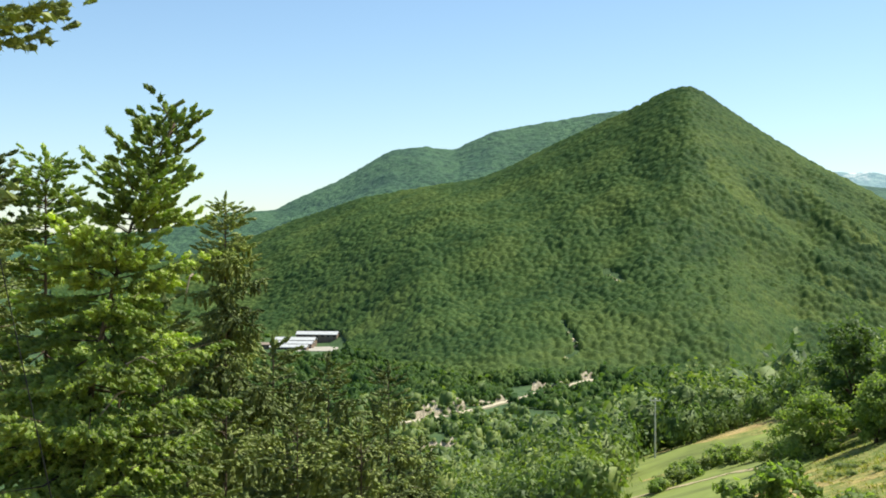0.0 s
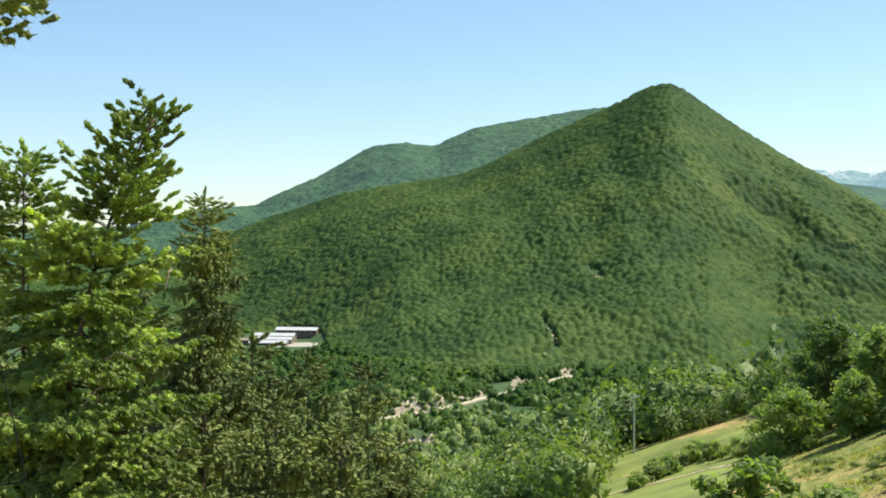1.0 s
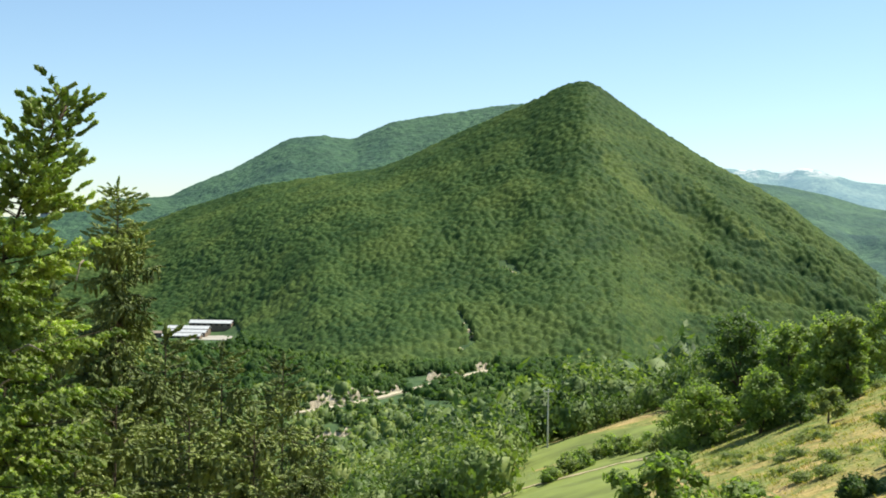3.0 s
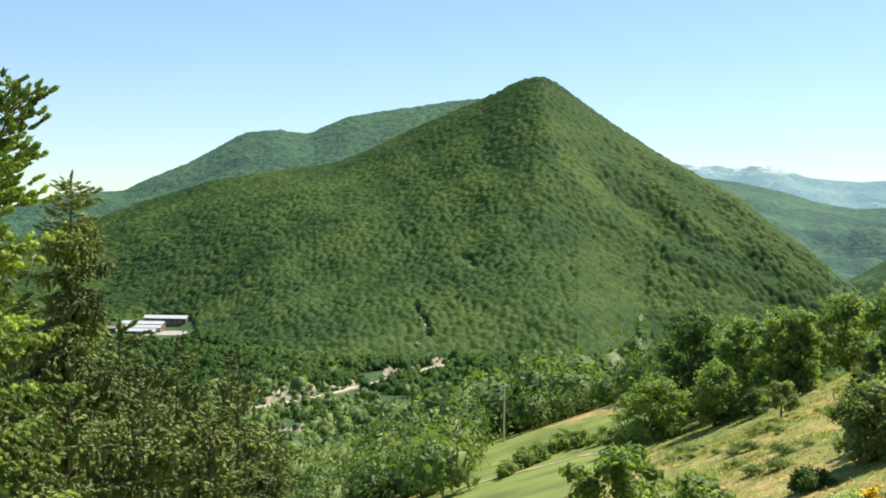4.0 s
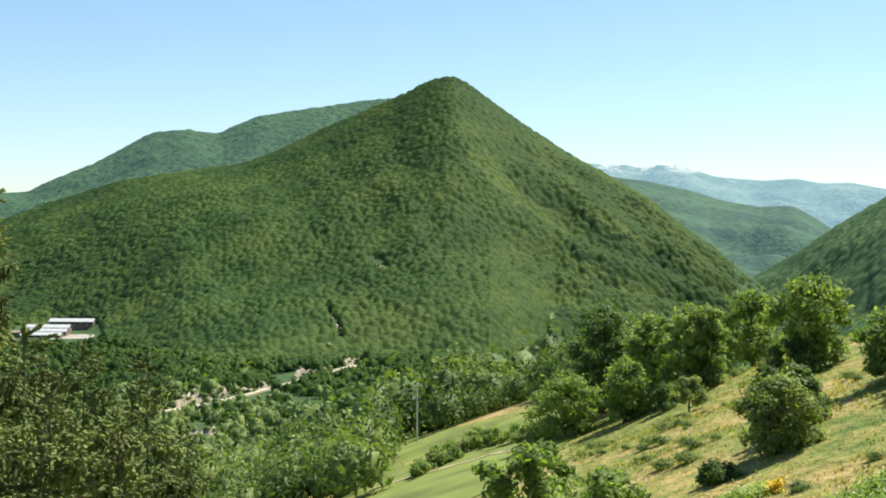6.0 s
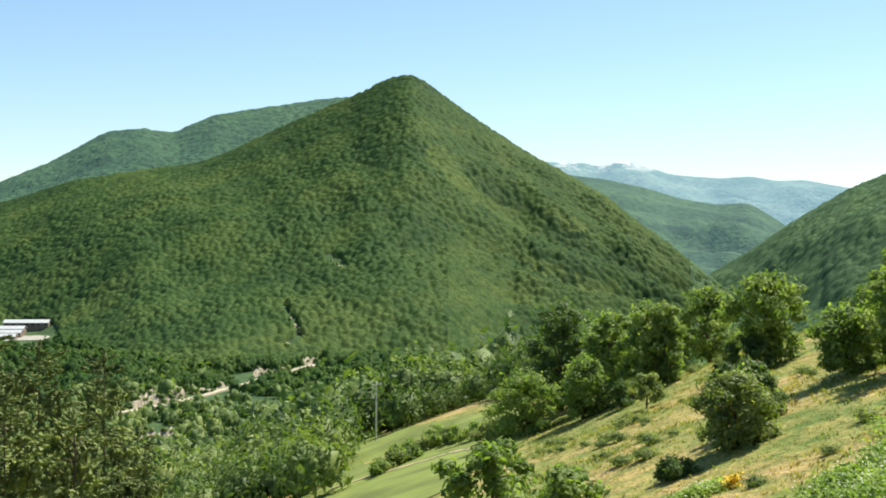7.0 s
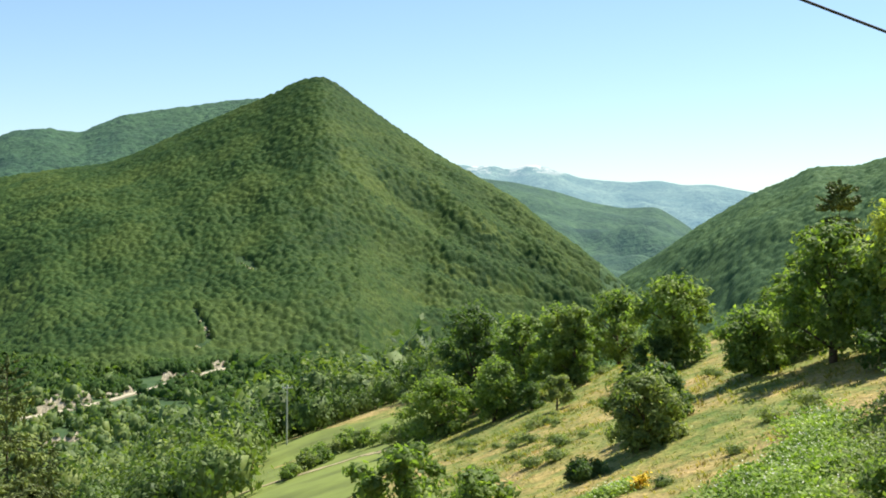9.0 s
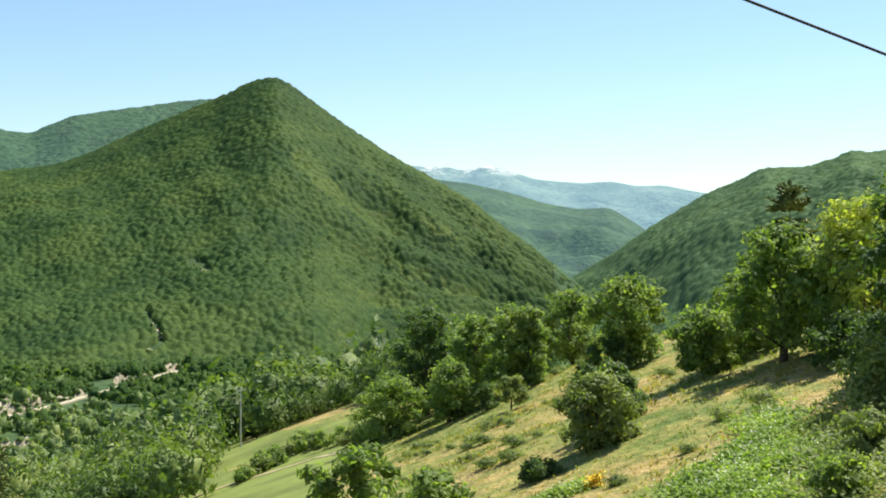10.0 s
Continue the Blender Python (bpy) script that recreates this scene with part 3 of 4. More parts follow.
box(bm, (84, 90, 8), (0, 0, 0))
ob = part("factory_yard", bm, M_YARD, None)
yp = polar(-6.8, 1222)
ob.location, ob.rotation_euler.z = (yp.x, yp.y, YARD_Z - 3.9), radians(7)
tagged(ob, "level pale gravel yard under the factory halls", "yard", kind="structure")

# ============ houses on the far crest ============
def house(bearing, r, rise, wide, deep, high, turn, label):
    """A small far house: walls, gabled roof, three windows."""
    top = empty("house", (r * math.sin(radians(bearing)), r * math.cos(radians(bearing)), EYE + r * math.tan(radians(rise))), label, "house", "houses on the crest")
    top.rotation_euler.z = radians(turn)
    bm = bmesh.new()
    box(bm, (wide, deep, high + 12), (0, 0, high / 2 - 6))
    part("wall", bm, M_ROOF, top)
    bm = bmesh.new()
    prof = [(-deep / 2 - 0.6, high), (0, high + deep * 0.3), (deep / 2 + 0.6, high)]
    ends = [[bm.verts.new((sx * (wide / 2 + 0.6), y, z)) for y, z in prof] for sx in (-1, 1)]
    for k in range(3):
        bm.faces.new((ends[0][k], ends[0][(k + 1) % 3], ends[1][(k + 1) % 3], ends[1][k]))
    for e_ in ends:
        bm.faces.new(e_)
    bmesh.ops.recalc_face_normals(bm, faces=bm.faces)
    part("roof", bm, M_ROOF_BROWN, top)
    for k in (-1, 0, 1):
        bm = bmesh.new()
        box(bm, (1.6, 0.3, 2.0), (k * wide * 0.3, -deep / 2 - 0.1, high * 0.6))
        part("window", bm, M_DARK, top)


house(-13.05, 2660, 0.78, 16, 10, 8, 10, "pale house among trees on the far crest")
house(-12.55, 2665, 0.88, 12, 9, 7, -20, "pale house among trees on the far crest")

# ============ mown strip and paths on the slope ============
M_MOWN = plain("mown_grass", (0.165, 0.195, 0.042), 0.9, 0.12, 0.4, relief=0.3, dist=0.05)
M_DIRT = plain("dry_earth_path", (0.34, 0.28, 0.15), 0.95, 1.3, 0.3, relief=0.5, dist=0.05)
M_HAY = plain("dry_hay", (0.5, 0.37, 0.17), 0.95, 1.0, 0.35, relief=0.5, dist=0.06)


def strip(name, near, far, b0, b1, label):
    bs = np.arange(b0, b1 + 0.01, 0.15)
    t = np.linspace(0, 1, 60)
    B, T = np.meshgrid(bs, t, indexing="ij")
    R = near(B) * (1 - T) + far(B) * T
    X, Y = R * np.sin(np.radians(B)), R * np.cos(np.radians(B))
    nb, nr = B.shape
    i, j = np.meshgrid(np.arange(nb - 1), np.arange(nr - 1), indexing="ij")
    k = (i * nr + j).ravel()
    ob = mesh_np(name, np.stack([X.ravel(), Y.ravel(), (land(X, Y) + 0.08).ravel()], 1), np.stack([k, k + nr, k + nr + 1, k + 1], 1), M_MOWN, True)
    return tagged(ob, label, "meadow", kind="structure")


strip("meadow", lambda b_: np.interp(b_, [6.5, 10, 13, 17], [66, 68, 72, 92]), lambda b_: np.interp(b_, [6.5, 9.0, 12, 15.3, 17], [90, 166, 150, 139, 122]), 6.5, 17.0, "smooth mown green meadow on the lower slope")
ribbon("path", [(7.6, -11.6), (11.08, -10.6), (13.13, -9.98), (15.2, -9.62)], 0.9, M_DIRT, "narrow dry earth track across the meadow", 0.12, 0.2, "path")
ribbon("path", [(22.9, -6.5), (23.5, -6.25), (24.3, -5.75), (25.1, -5.2), (25.9, -4.85)], 2.0, M_HAY, "strip of dry yellow hay along the slope", 0.1, 0.2, "path")
ribbon("path", [(29.6, -3.2), (30.4, -2.95), (31.2, -2.75)], 4.5, M_HAY, "strip of dry yellow hay along the slope", 0.15, 0.2, "path")

# ============ broadleaf trees on the slope ============
M_LEAF = foliage("tree_leaves", (0.12, 0.18, 0.05), (0.215, 0.285, 0.078), (0.38, 0.425, 0.14), 0.45, 2.5, thin=0.5, relief=0.0)
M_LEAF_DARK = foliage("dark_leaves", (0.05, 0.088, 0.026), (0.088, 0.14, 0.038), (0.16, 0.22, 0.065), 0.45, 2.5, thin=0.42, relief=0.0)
# sunlight on one tree, put in as paler, yellower leaves
M_LEAF_PALE = foliage("sun_tinted_leaves", (0.24, 0.3, 0.05), (0.42, 0.46, 0.09), (0.65, 0.62, 0.19), 0.45, 2.5, thin=0.45, relief=0.0)
M_LEAF_GREY = foliage("grey_green_leaves", (0.11, 0.155, 0.048), (0.21, 0.255, 0.08), (0.36, 0.38, 0.14), 0.45, 2.5, thin=0.4, relief=0.0)


def broadleaf(name, place, high, wide, material, label, category="tree", leaf=0.13, leaves=4200, stem=0.22, seed=1, clumps=26, group="trees on the slope"):
    """A tree or bush: tapered trunk, limbs, and a crown of leaf clumps with gaps."""
    r_ = random.Random(seed)
    g = np.random.default_rng(seed)
    top = empty(name, place, label, category, group)
    bm = bmesh.new()
    thick = 0.028 * high
    knee = Vector((r_.uniform(-0.06, 0.06) * high, r_.uniform(-0.06, 0.06) * high, high * 0.45))
    tube(bm, [(0, 0, -0.4), (knee.x * 0.4, knee.y * 0.4, high * 0.2), knee, (knee.x * 1.2, knee.y * 1.2, high * 0.8)], [thick * 1.2, thick, thick * 0.65, thick * 0.15])
    limbs = bm
    V, F, base = [], [], 0
    for i in range(clumps):
        h = stem + (0.93 - stem) * ((i + r_.random()) / clumps)
        q = (h - stem) / (1 - stem)
        reach = wide * 0.5 * (0.35 + 0.65 * math.sin(math.pi * min(1, q * 0.85 + 0.16))) * r_.uniform(0.4, 1.38)
        a = i * 2.4 + r_.uniform(-0.5, 0.5)
        rad = wide * r_.uniform(0.08, 0.21)
        rr = max(0.0, reach - rad * 0.6)
        c = Vector((rr * math.cos(a) + knee.x, rr * math.sin(a) + knee.y, h * high))
        if i % 3 == 0:
            s = max(0.1, h - 0.25) * high
            tube(limbs, [(knee.x * 0.7, knee.y * 0.7, s), (c * 0.5 + Vector((0, 0, s * 0.52))), c], [thick * 0.5, thick * 0.3, thick * 0.08], 5)
        n = leaves // clumps
        d = g.normal(0, 1, (n, 3))
        d /= np.linalg.norm(d, axis=1)[:, None]
        d[:, 2] += 0.1
        k = rad * g.uniform(0.5, 1.3, n) * (1 + 0.3 * np.sin(d[:, 0] * 5 + i) * np.sin(d[:, 1] * 4 + i))
        lv, lf = leaf_quads(np.array(c) + d * k[:, None] * np.array([1, 1, 0.75]), d + np.array([0, 0, 0.5]), leaf * 1.25, g)
        bv, bf = FULL[i % len(FULL)]
        bv = bv * rad * 0.5 * np.array([1, 1, 0.8]) + np.array(c)
        for v, f in ((lv, lf), (bv, bf)):
            V.append(v)
            F.append(f + base)
            base += len(v)
    part("trunk", limbs, M_BARK, top, smooth=True)
    crown = mesh_np("crown", np.concatenate(V), np.concatenate(F), material)
    child(crown, top)
    return top


SLOPE = [  # name, bearing, fall or distance, height, width, leaves, label, leaf size, stem
    ("tree", 18.2, -8.05, 8.8, 5.6, M_LEAF_DARK, "tall dense dark green broadleaf tree", 0.17, 0.12),
    ("tree", 16.6, -9.1, 4.6, 4.6, M_LEAF, "rounded green broadleaf tree with drooping boughs", 0.15, 0.08),
    ("tree", 19.2, -8.4, 4.6, 3.4, M_LEAF, "slim green tree beside a dark tree", 0.14, 0.1),
    ("tree", 20.7, -7.3, 6.6, 4.0, M_LEAF, "upright green broadleaf tree in a row", 0.16, 0.1),
    ("tree", 22.2, -7.0, 6.4, 3.8, M_LEAF, "upright green broadleaf tree in a row", 0.16, 0.1),
    ("tree", 23.0, -6.7, 5.9, 3.0, M_LEAF, "upright green broadleaf tree in a row", 0.16, 0.1),
    ("bush", 20.95, -7.85, 1.9, 1.7, M_LEAF_DARK, "small dark round bush on dry grass", 0.1, 0.05),
    ("tree", 22.1, -7.81, 2.3, 1.9, M_LEAF_GREY, "small tree with a thin bare stem", 0.1, 0.38),
    ("tree", 24.95, -5.5, 6.4, 4.6, M_LEAF, "round crowned green tree on the crest", 0.16, 0.15),
    ("tree", 27.4, -5.8, 6.0, 4.4, M_LEAF, "leafy green tree with open crown", 0.16, 0.18),
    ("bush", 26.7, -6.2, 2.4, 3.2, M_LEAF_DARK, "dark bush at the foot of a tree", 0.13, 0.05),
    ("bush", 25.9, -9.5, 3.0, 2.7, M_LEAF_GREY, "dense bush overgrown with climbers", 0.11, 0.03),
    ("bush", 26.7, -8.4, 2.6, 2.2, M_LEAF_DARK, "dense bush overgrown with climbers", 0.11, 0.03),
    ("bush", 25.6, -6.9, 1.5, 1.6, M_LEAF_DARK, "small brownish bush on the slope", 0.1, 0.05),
    ("tree", 30.9, -6.0, 3.0, 3.1, M_LEAF, "young green tree on the grassy slope", 0.12, 0.12),
    ("tree", 34.3, -5.35, 6.1, 4.6, M_LEAF, "large green tree with a short dark trunk", 0.15, 0.2),
    ("tree", 33.0, -4.9, 3.8, 3.2, M_LEAF, "green tree in the shade of its neighbour", 0.13, 0.12),
    ("tree", 37.7, -4.6, 6.4, 4.4, M_LEAF_PALE, "yellow-green broadleaf tree with sunlight in its leaf colour", 0.11, 0.15),
    ("tree", 36.4, -4.9, 5.2, 3.6, M_LEAF, "green tree behind a shaded bank", 0.15, 0.12),
    ("tree", 41.2, -5.5, 7.0, 4.4, M_LEAF_DARK, "dark green tree above the path", 0.15, 0.12),
    # undergrowth with dark leaves added to deepen the tree shade on the bank
    ("bush", 36.9, -5.4, 1.9, 2.8, M_LEAF_DARK, "undergrowth bush with leaves darkened for the trees' shade", 0.1, 0.03),
    ("bush", 38.3, -5.9, 2.2, 2.8, M_LEAF_DARK, "undergrowth bush with leaves darkened for the trees' shade", 0.1, 0.03),
    ("bush", 38.6, -7.2, 2.2, 2.4, M_LEAF_GREY, "grey-green bush on the bank", 0.1, 0.03),
    ("bush", 37.9, -9.6, 1.3, 1.8, M_LEAF_GREY, "low grey-green bush on the bank", 0.08, 0.03),
    ("bush", 36.9, -11.0, 0.9, 1.6, M_LEAF, "low green bush on the bank", 0.07, 0.03),
    ("bush", 23.3, -10.9, 0.7, 1.6, M_LEAF_DARK, "low dark bush in dry grass", 0.08, 0.02),
]
for i, (nm, bb, ee, hh, ww, mt, lb, lf_, st) in enumerate(SLOPE):
    broadleaf(nm, on_slope(bb, ee), hh, ww, mt, lb, nm, lf_ * 0.8, 6400 if hh > 2.5 else 3000, st * 0.7, 300 + i, 46 if hh > 2.5 else 24, "trees on the slope" if nm == "tree" else "bushes on the slope")
broadleaf("bush", polar(15.1, 45.0), 4.0, 3.4, M_LEAF, "large-leaved bright green bush below the slope", "bush", 0.13, 3600, 0.05, 401, 30, "bushes on the slope")
broadleaf("bush", polar(18.4, 41.0), 2.3, 2.3, M_LEAF, "large-leaved bright green bush below the slope", "bush", 0.12, 2200, 0.05, 402, 18, "bushes on the slope")
for i, (bb, ee, hh) in enumerate([(9.9, -10.95, 1.1), (10.5, -10.6, 1.4), (11.1, -10.35, 1.6), (11.8, -9.95, 1.3), (12.5, -9.65, 1.7), (13.3, -9.5, 1.3), (14.1, -9.45, 1.6), (14.9, -9.4, 1.4), (15.6, -9.3, 1.5)]):
    broadleaf("bush", on_slope(bb, ee), hh, hh * 1.9, M_LEAF_GREY if i % 2 else M_LEAF, "low rounded bush in the hedge across the meadow", "bush", 0.12, 1300, 0.02, 420 + i, 12, "hedge bushes")

# ============ conifers ============
M_NEEDLE = foliage("spruce_needles", (0.08, 0.12, 0.036), (0.27, 0.34, 0.095), (0.56, 0.6, 0.2), 0.6, 5.0, thin=0.5, relief=0.0)
M_NEEDLE_DARK = foliage("dark_spruce_needles", (0.06, 0.085, 0.028), (0.165, 0.2, 0.06), (0.4, 0.44, 0.14), 0.6, 5.0, thin=0.3, relief=0.0)


def shoot_form(seed, needles=8, core=1.0, thin=0.06):
    """One needled shoot along x, of length 1: a rough brush, thick in its lower half, with needles standing off it."""
    r_ = np.random.default_rng(seed)
    v, f = [], []
    for s, w in ((0.0, 0.07), (0.3, 0.19), (0.72, 0.16)):
        for k in range(4):
            a = 1.571 * k + 2 * s
            q = core * w * r_.uniform(0.6, 1.4)
            v.append(np.array([s + r_.uniform(-0.07, 0.07), q * math.cos(a), q * math.sin(a)]))
    v.append(np.array([1.0, 0, 0]))
    for o in (0, 4):
        for k in range(4):
            n = (k + 1) % 4
            f += [(o + k, o + n, o + 4 + n), (o + k, o + 4 + n, o + 4 + k)]
    f += [(8 + k, 8 + (k + 1) % 4, 12) for k in range(4)]
    for k in range(needles):
        s = (k + 0.5) / needles
        a = k * 2.4
        o = np.array([0.0, math.cos(a), math.sin(a)])
        p = np.array([s * 0.85, 0, 0])
        t = np.array([0.0, -math.sin(a), math.cos(a)]) * thin
        i = len(v)
        v += [p - t, p + t, p + o * 0.27 + np.array([0.2, 0, 0])]
        f.append((i, i + 1, i + 2))
    return np.array(v), np.array(f)


SHOOTS = [shoot_form(i) for i in range(5)]
SHOOTS_NEAR = [shoot_form(i + 9, 8, 0.85, 0.05) for i in range(5)]


def place_shoots(forms, P, D, L, g, fat=1.0):
    """Shoots at P along D with lengths L, as one vertex and face array."""
    D = D / (np.linalg.norm(D, axis=1)[:, None] + 1e-9)
    u = np.cross(D, g.normal(0, 1, D.shape))
    u /= np.linalg.norm(u, axis=1)[:, None] + 1e-9
    w = np.cross(D, u)
    V, F, base = [], [], 0
    kinds = g.integers(0, len(forms), len(P))
    for k, (tv, tf) in enumerate(forms):
        s = np.nonzero(kinds == k)[0]
        if not len(s):
            continue
        q = P[s][:, None] + L[s][:, None, None] * (tv[None, :, 0:1] * D[s][:, None] + fat * tv[None, :, 1:2] * u[s][:, None] + fat * tv[None, :, 2:3] * w[s][:, None])
        V.append(q.reshape(-1, 3))
        F.append((tf[None] + (np.arange(len(s)) * len(tv))[:, None, None] + base).reshape(-1, 3))
        base += len(s) * len(tv)
    return np.concatenate(V), np.concatenate(F)


def spruce(place, high, wide, material, label, seed, lean=(0, 0), whorl=0.3, shoot=0.17, dense=1.0, depth=9.0, droop=0.5, slim=1.0, leaders=(), extra=(), upsweep=0.0, bend=1.6, fat=0.0, stray=0.12):
    """A spruce: tapered trunk, whorls of boughs that sag and rise at the tip, each with hanging needled shoots. Boughs reach down to depth below the tip."""
    r_ = random.Random(seed)
    g = np.random.default_rng(seed)
    top = empty("spruce", place, label, "spruce", "spruces")
    axis = lambda h: Vector((lean[0] * (h / high) ** bend, lean[1] * (h / high) ** bend, h))
    bm = bmesh.new()
    tube(bm, [axis(high * k / 24) for k in range(25)], [max(0.012, 0.0105 * high * (1 - k / 24.6)) for k in range(25)], 8)
    boughs = bm
    P, D, L = [], [], []
    h = high - 0.12
    rows = []
    while h > max(0.6, high - depth):
        q = (high - h)
        reach = wide * 0.5 * min(1.0, (q / (high * 0.62)) ** (0.75 * slim) + 0.05)
        rows += [(q, r_.uniform(0, 6.283), reach * r_.uniform(0.5, 1.2)) for k in range(5 if q < 1 else 6)]
        h -= whorl * r_.uniform(0.7, 1.2) * (0.55 if q < 1 else 1.0)
    for q, a, ln in rows + list(extra):
        if ln >= 0.06:
            o = axis(high - q + r_.uniform(-0.5, 0.5) * whorl)
            out = Vector((math.cos(a), math.sin(a), 0))
            side = Vector((-math.sin(a), math.cos(a), 0))
            rise = upsweep * max(0.0, 1 - q / 3.2) + (0.5 if q < 0.6 else (0.25 if q < 1.6 else 0.0)) + r_.uniform(-stray, stray)
            sag = droop * min(1.0, q / 3.0)
            at_s = lambda s: o + out * (ln * s) + Vector((0, 0, ln * (rise * s - sag * s + 0.42 * sag * s ** 3)))
            tube(boughs, [at_s(0), at_s(0.5), at_s(0.97)], [0.005 + 0.006 * ln, 0.004 + 0.003 * ln, 0.002], 4)
            # twigs on both sides, each a line of needled shoots, with gaps between the sprays
            count = max(2, int(ln / 0.115 * dense))
            for k in range(count + 1):
                tip = k == count
                s = 1.0 if tip else 0.14 + 0.82 * (k + r_.uniform(0.1, 0.9)) / count
                flank = 0 if tip else (1 if k % 2 else -1)
                tl = 0.1 if tip else max(0.07, (1.05 - 0.8 * s) * ln * 0.5 * r_.uniform(0.6, 1.15))
                fall = sag * r_.uniform(0.15, 0.9) - upsweep * max(0.0, 1 - q / 3.0) - (0.35 if q < 1.5 else 0.0)
                way = (out * r_.uniform(0.5, 0.9) + side * (flank * r_.uniform(0.55, 1.0)) + Vector((0, 0, -fall))).normalized()
                o2 = at_s(s)
                m = max(1, int(tl / (shoot * 0.42)))
                for w in range(m):
                    u = (w + r_.random()) / m
                    p = o2 + way * (tl * u) - Vector((0, 0, sag * 0.5 * tl * u * u))
                    d = way + side * r_.uniform(-0.75, 0.75) + Vector((0, 0, r_.uniform(-0.55, 0.35) * (0.4 + sag)))
                    P.append(p[:])
                    D.append(d[:])
                    L.append(shoot * r_.uniform(0.75, 1.3))
                    if droop >= 0.6 and q > 0.8 and r_.random() < 0.4:
                        P.append((p[0], p[1], p[2] - 0.03))
                        D.append((r_.uniform(-0.35, 0.35), r_.uniform(-0.35, 0.35), -1))
                        L.append(shoot * r_.uniform(1.0, 1.8))
    for k in range(3):
        P.append((axis(high - 0.1 * k))[:])
        D.append((r_.uniform(-0.2, 0.2), r_.uniform(-0.2, 0.2), 1))
        L.append(shoot * 1.4)
    part("trunk", boughs, M_BARK, top, smooth=True)
    v, f = place_shoots(SHOOTS_NEAR if shoot < 0.155 else SHOOTS, np.array(P), np.array(D), np.array(L), g, fat or (0.95 if droop >= 0.6 else 1.25))
    child(mesh_np("crown", v, f, material), top)
    for k in range(6 if leaders else 0):
        bm = bmesh.new()
        a, h = r_.uniform(3.4, 6.0), high - r_.uniform(1.2, 3.6)
        o = axis(h) + Vector((math.cos(a), math.sin(a), 0)) * r_.uniform(0.5, 1.1)
        e_ = o + Vector((r_.uniform(-0.3, 0.3), -0.1, r_.uniform(-0.25, 0.05)))
        tube(bm, [o, o.lerp(e_, 0.5) + Vector((0, 0, 0.06)), e_], [0.012, 0.009, 0.004], 5)
        part("dead_twig", bm, M_DEADWOOD, top, "bare pale dead twig")
    for (dx, dy, dz), (ex, ey, ez) in leaders:
        bm = bmesh.new()
        o = axis(high) + Vector((dx, dy, dz))
        e_ = o + Vector((ex, ey, ez))
        m_ = o.lerp(e_, 0.5) + Vector((-0.12 * ex, 0, 0.12 * ez))
        tube(bm, [o, m_, e_], [0.014, 0.018, 0.02], 6)
        part("leading_shoot", bm, M_NEEDLE_DARK, top, "bare dark leading shoot")
    return top


def spruce_at(bearing, r, tip, **kw):
    p = polar(bearing, r)
    tip_z = EYE + r * math.tan(radians(tip))
    lean = kw.pop("lean", 0.0)
    # lean is to the right, across the line of sight
    side = Vector((math.cos(radians(bearing)), -math.sin(radians(bearing)), 0))
    return spruce(p, tip_z - p.z, lean=(side.x * lean, side.y * lean), **kw)


BRIGHT_SPRUCE = "sunlit green spruce with thick upright shoots"
SAG_SPRUCE = "olive green spruce with sagging needled boughs"
spruce_at(-16.8, 11.5, 5.85, lean=0.98, bend=6.0, upsweep=0.3, wide=5.4, material=M_NEEDLE, label=BRIGHT_SPRUCE, seed=11, whorl=0.15, shoot=0.105, dense=1.6, depth=4.6, droop=0.4, slim=1.3, extra=((0.95, 0.3, 0.6), (1.0, 0.34, 0.52)), fat=1.5, stray=0.45,
          leaders=(((-0.12, 0, -0.02), (0.19, 0, 0.19)), ((0.0, 0, -0.28), (0.1, 0, 0.24))))
spruce_at(-9.85, 22.0, 2.15, wide=3.3, material=M_NEEDLE_DARK, label="slim dark spruce with a bare lower trunk", seed=12, whorl=0.2, shoot=0.15, dense=1.7, depth=3.9, droop=0.66, slim=0.8)
spruce_at(-17.6, 15.0, 4.0, wide=5.0, material=M_NEEDLE, label=BRIGHT_SPRUCE, seed=13, whorl=0.2, shoot=0.13, dense=1.5, depth=3.4, droop=0.45)
spruce_at(-20.1, 13.0, 3.9, wide=3.4, material=M_NEEDLE_DARK, label=SAG_SPRUCE, seed=14, whorl=0.22, shoot=0.13, dense=1.3, depth=3.0, droop=0.5)
spruce_at(-26.0, 8.5, 17.0, wide=5.0, material=M_NEEDLE_DARK, label=SAG_SPRUCE, seed=15, whorl=0.34, shoot=0.12, dense=0.9, depth=2.3, droop=0.4,
          extra=((1.4, 0.34, 1.42), (1.34, 0.42, 1.3), (1.3, 0.3, 1.2)))
for i, (bb, rr, tip, w_) in enumerate([(-12.6, 19.0, -2.6, 3.6), (-7.7, 24.0, -4.5, 4.2), (-5.2, 27.0, -5.2, 4.4), (-2.45, 33.0, -5.6, 3.6), (-9.8, 18.5, -6.6, 4.0),
                                       (-6.6, 21.0, -7.6, 4.4), (-3.7, 26.0, -8.3, 4.6), (-14.5, 15.0, -4.5, 3.8), (-11.5, 15.5, -8.0, 3.8), (-1.0, 36.0, -8.8, 3.6)]):
    spruce_at(bb, rr, tip, wide=w_, material=M_NEEDLE_DARK, label=SAG_SPRUCE, seed=30 + i, whorl=0.36, shoot=0.2 if rr > 18 else 0.16, dense=0.95, depth=4.2, droop=0.75 if i % 3 == 0 else 0.62)
spruce_at(34.5, 76.0, 2.35, wide=4.8, material=M_NEEDLE_DARK, label="dark conifer behind the broadleaf trees", seed=60, whorl=0.32, shoot=0.42, dense=1.0, depth=7.0, droop=0.3)

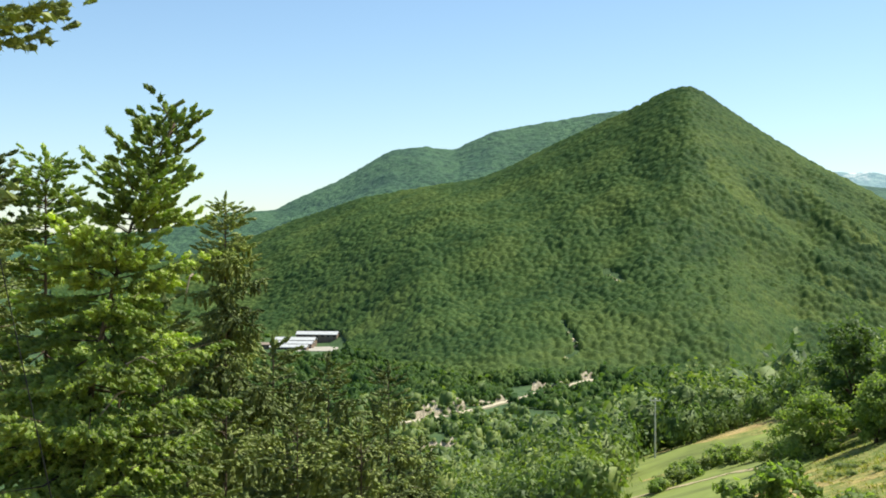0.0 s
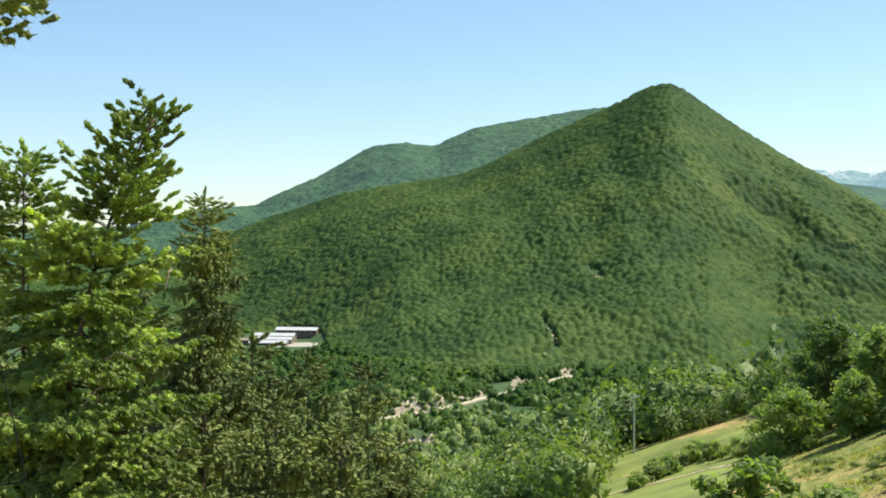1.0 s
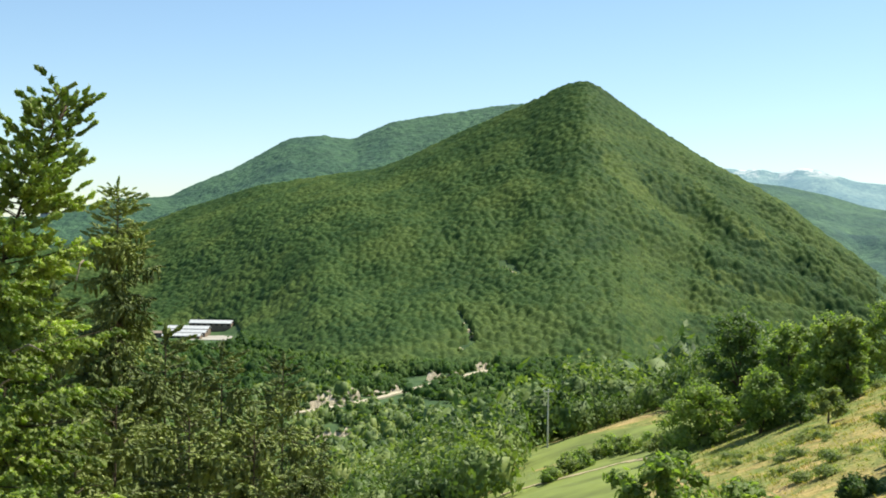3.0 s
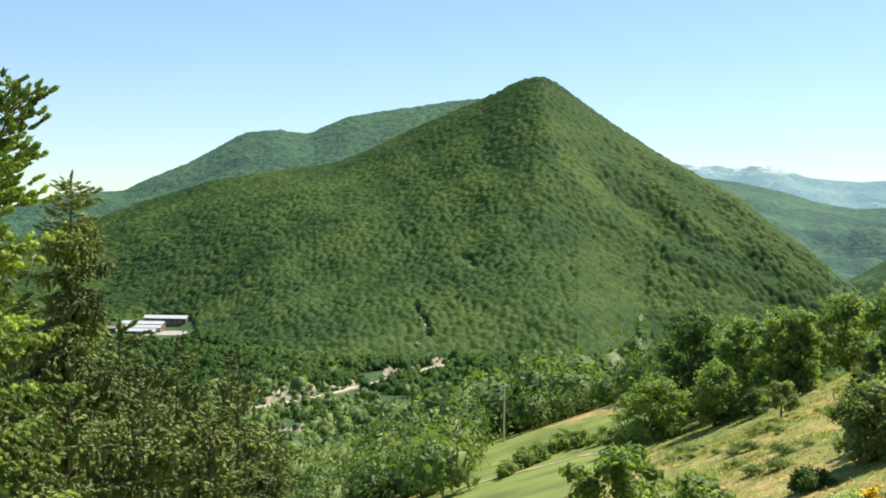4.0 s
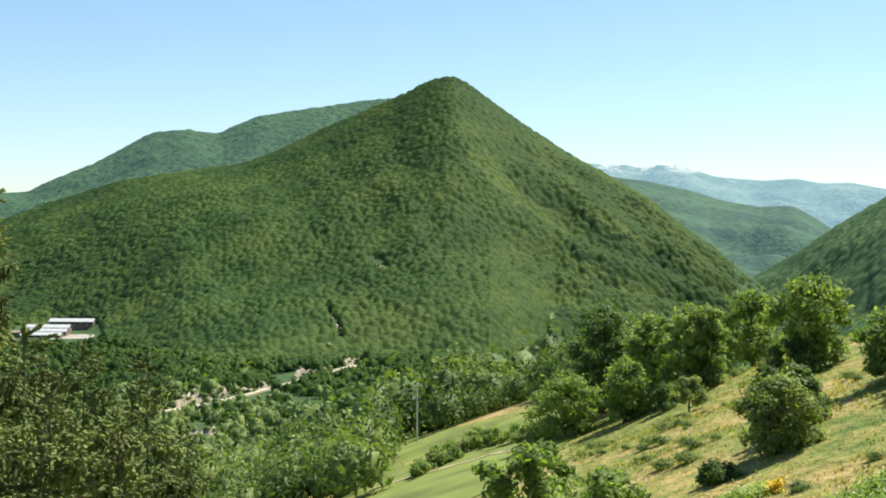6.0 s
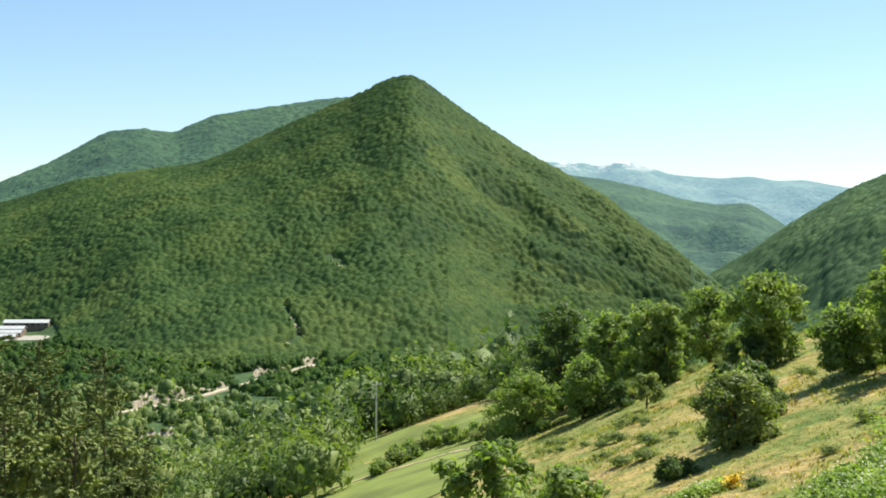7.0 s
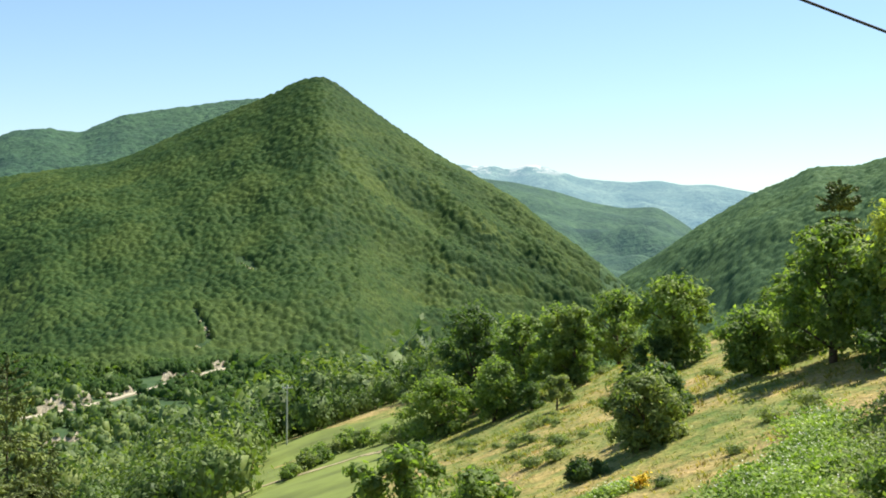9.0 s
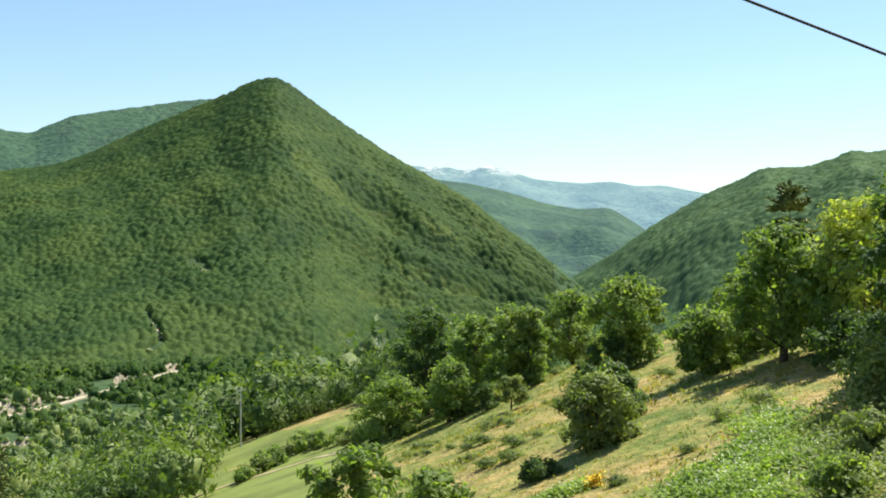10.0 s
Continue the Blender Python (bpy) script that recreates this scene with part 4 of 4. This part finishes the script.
# ============ grass, weeds, flowers ============
M_GRASS = foliage("meadow_grass", (0.1, 0.16, 0.03), (0.25, 0.25, 0.06), (0.52, 0.34, 0.14), 0.13, 3.0, thin=0.4, relief=0.0)
M_BRAMBLE = foliage("bramble_leaves", (0.16, 0.24, 0.04), (0.27, 0.36, 0.07), (0.45, 0.52, 0.15), 0.5, 3.0, thin=0.4, relief=0.0)
M_BLOOM = plain("white_blossom", (0.72, 0.7, 0.5), 0.8, 20.0, 0.1)
M_YELLOW = plain("yellow_blossom", (0.75, 0.5, 0.03), 0.8, 20.0, 0.15)


def tuft_form(seed, blades=4):
    r_ = np.random.default_rng(seed)
    v, f = [], []
    for k in range(blades):
        a, b_ = r_.uniform(0, 6.28), r_.uniform(0.15, 0.6)
        o = np.array([math.cos(a), math.sin(a), 0])
        s = np.array([-math.sin(a), math.cos(a), 0]) * 0.08
        p = o * r_.uniform(0, 0.35)
        i = len(v)
        v += [p - s, p + s, p + o * b_ * 0.4 + s * 0.7 + [0, 0, 0.6], p + o * b_ + [0, 0, r_.uniform(0.7, 1.1)]]
        f += [(i, i + 1, i + 2), (i, i + 2, i + 3)]
    return np.array(v), np.array(f)


TUFTS = [tuft_form(i) for i in range(5)]


def sward():
    n = 14000
    b_ = rng.uniform(15, 41, n)
    r = np.sqrt(rng.uniform(24 ** 2, 118 ** 2, n))
    keep = r > np.interp(b_, [15, 17, 20, 41], [92, 60, 30, 22])
    b_, r = b_[keep], r[keep]
    x, y = r * np.sin(np.radians(b_)), r * np.cos(np.radians(b_))
    h = rng.uniform(0.07, 0.2, len(x)) * (0.5 + 1.1 * np.clip(fbm(x / 7, y / 7, 2) + 0.5, 0, 1))
    v, f = gather(TUFTS, np.stack([x, y, land(x, y) - 0.03], 1), np.stack([h * 1.7, h * 1.7, h], 1), rng.uniform(0, 6.28, len(x)), rng.integers(0, 5, len(x)))
    tagged(mesh_np("grass", v, f, M_GRASS), "tall half-dry grass on the slope", "grass", kind="stuff")


sward()


def weeds():
    """Scattered green weeds and seedlings among the dry grass."""
    n = 240
    b_ = rng.uniform(17, 41, n)
    r = np.sqrt(rng.uniform(26 ** 2, 112 ** 2, n))
    x, y = r * np.sin(np.radians(b_)), r * np.cos(np.radians(b_))
    keep = fbm(x / 9 + 3, y / 9, 2) > -0.12
    x, y = x[keep], y[keep]
    h = rng.uniform(0.15, 0.5, len(x))
    v, f = gather(TUFTED, np.stack([x, y, land(x, y) + h * 0.3], 1), np.stack([h * 1.3, h * 1.3, h], 1), rng.uniform(0, 6.28, len(x)), rng.integers(0, len(TUFTED), len(x)))
    tagged(mesh_np("weeds", v, f, M_LEAF_GREY), "low green weeds scattered in the dry grass", "weeds", kind="stuff")


weeds()


def bramble(points, spread, high, count, material, bloom, label, seed):
    """A low thicket over a patch of ground, with pale blossoms."""
    g = np.random.default_rng(seed)
    c = np.array([on_slope(*p)[:] for p in points])
    k = g.integers(0, len(c) - 1, count)
    t = g.random(count)
    p = c[k] * (1 - t)[:, None] + c[k + 1] * t[:, None] + g.normal(0, spread, (count, 3)) * [1, 1, 0]
    p[:, 2] = land(p[:, 0], p[:, 1]) + high * g.random(count) * (0.6 + 0.8 * np.clip(fbm(p[:, 0] / 1.5, p[:, 1] / 1.5, 2) + 0.5, 0, 1))
    up = np.tile([[0.1, -0.3, 0.9]], (count, 1))
    v, f = leaf_quads(p, up, 0.08, g)
    tagged(mesh_np("bramble", v, f, material), label, "bramble", kind="stuff")
    m = count // 15 if bloom else 0
    if m:
        v, f = leaf_quads(p[:m] + [0, 0, 0.12], up[:m], 0.042, g)
        tagged(mesh_np("blossom", v, f, bloom), "small pale blossoms over the bramble", "blossom", kind="stuff")


bramble([(32.9, -7.9), (34.0, -8.6), (33.0, -9.6), (34.6, -10.2), (32.0, -10.6), (30.4, -11.2), (34.0, -11.6)], 0.6, 0.5, 16000, M_BRAMBLE, M_BLOOM, "bright green bramble thicket with white blossoms", 71)
bramble([(24.0, -11.7), (24.9, -11.5)], 0.4, 0.35, 1500, M_BRAMBLE, M_BLOOM, "bright green bramble thicket with white blossoms", 72)
bramble([(25.75, -11.2), (26.0, -11.15)], 0.15, 0.4, 300, M_YELLOW, None, "clump of yellow flowers in the grass", 73)
bramble([(37.0, -7.0), (36.5, -9.0), (37.5, -10.5), (38.0, -8.5), (39, -11)], 0.8, 0.6, 6000, M_LEAF_GREY, None, "rough weeds on the dry bank", 74)

# ============ pole and cables ============
M_POLE = plain("weathered_concrete", (0.6, 0.57, 0.48), 0.9, 2.0, 0.2)
M_CABLE = plain("black_cable", (0.015, 0.015, 0.017), 0.5, 5.0, 0.2)
pole_at = at(9.7, -9.44)
pole = empty("utility_pole", pole_at, "pale concrete utility pole with a short crossarm", "utility pole")
bm = bmesh.new()
tube(bm, [(0, 0, -0.5), (0, 0, 3.5), (0, 0, 7.3)], [0.11, 0.095, 0.075], 8)
part("post", bm, M_POLE, pole)
bm = bmesh.new()
box(bm, (1.3, 0.12, 0.12), (0, -0.1, 7.0))
crossarm = part("crossarm", bm, M_POLE, pole)
for sx in (-0.55, 0, 0.55):
    bm = bmesh.new()
    tube(bm, [(sx, -0.1, 7.05), (sx, -0.1, 7.18), (sx, -0.1, 7.3)], [0.05, 0.07, 0.03], 6)
    part("insulator", bm, M_ROOF, crossarm)


def cable(a, c, sag, radius, label):
    bm = bmesh.new()
    a, c = Vector(a), Vector(c)
    pts = [a.lerp(c, k / 24) - Vector((0, 0, sag * 4 * (k / 24) * (1 - k / 24))) for k in range(25)]
    tube(bm, pts, [radius] * 25, 6)
    me = bpy.data.meshes.new("cable")
    for f in bm.faces:
        f.smooth = True
    bm.to_mesh(me)
    bm.free()
    me.materials.append(M_CABLE)
    tagged(new("cable", me), label, "cable")


def aim(bearing, rise, d):
    return Vector((d * math.sin(radians(bearing)), d * math.cos(radians(bearing)), EYE + d * math.tan(radians(rise))))


w0, w1 = aim(32.54, 10.67, 9.0), aim(38.47, 8.07, 10.2)
cable(w0 + (w0 - w1) * 5, w1 + (w1 - w0) * 6, 0.0, 0.011, "thick black overhead cable against the sky")
c0, c1 = aim(-19.44, 0.27, 6.0), aim(-17.16, -10.8, 6.0)
cable(c0 + (c0 - c1) * 0.7, c1 + (c1 - c0) * 0.9, 0.0, 0.003, "thin dark wire hanging before the spruces")
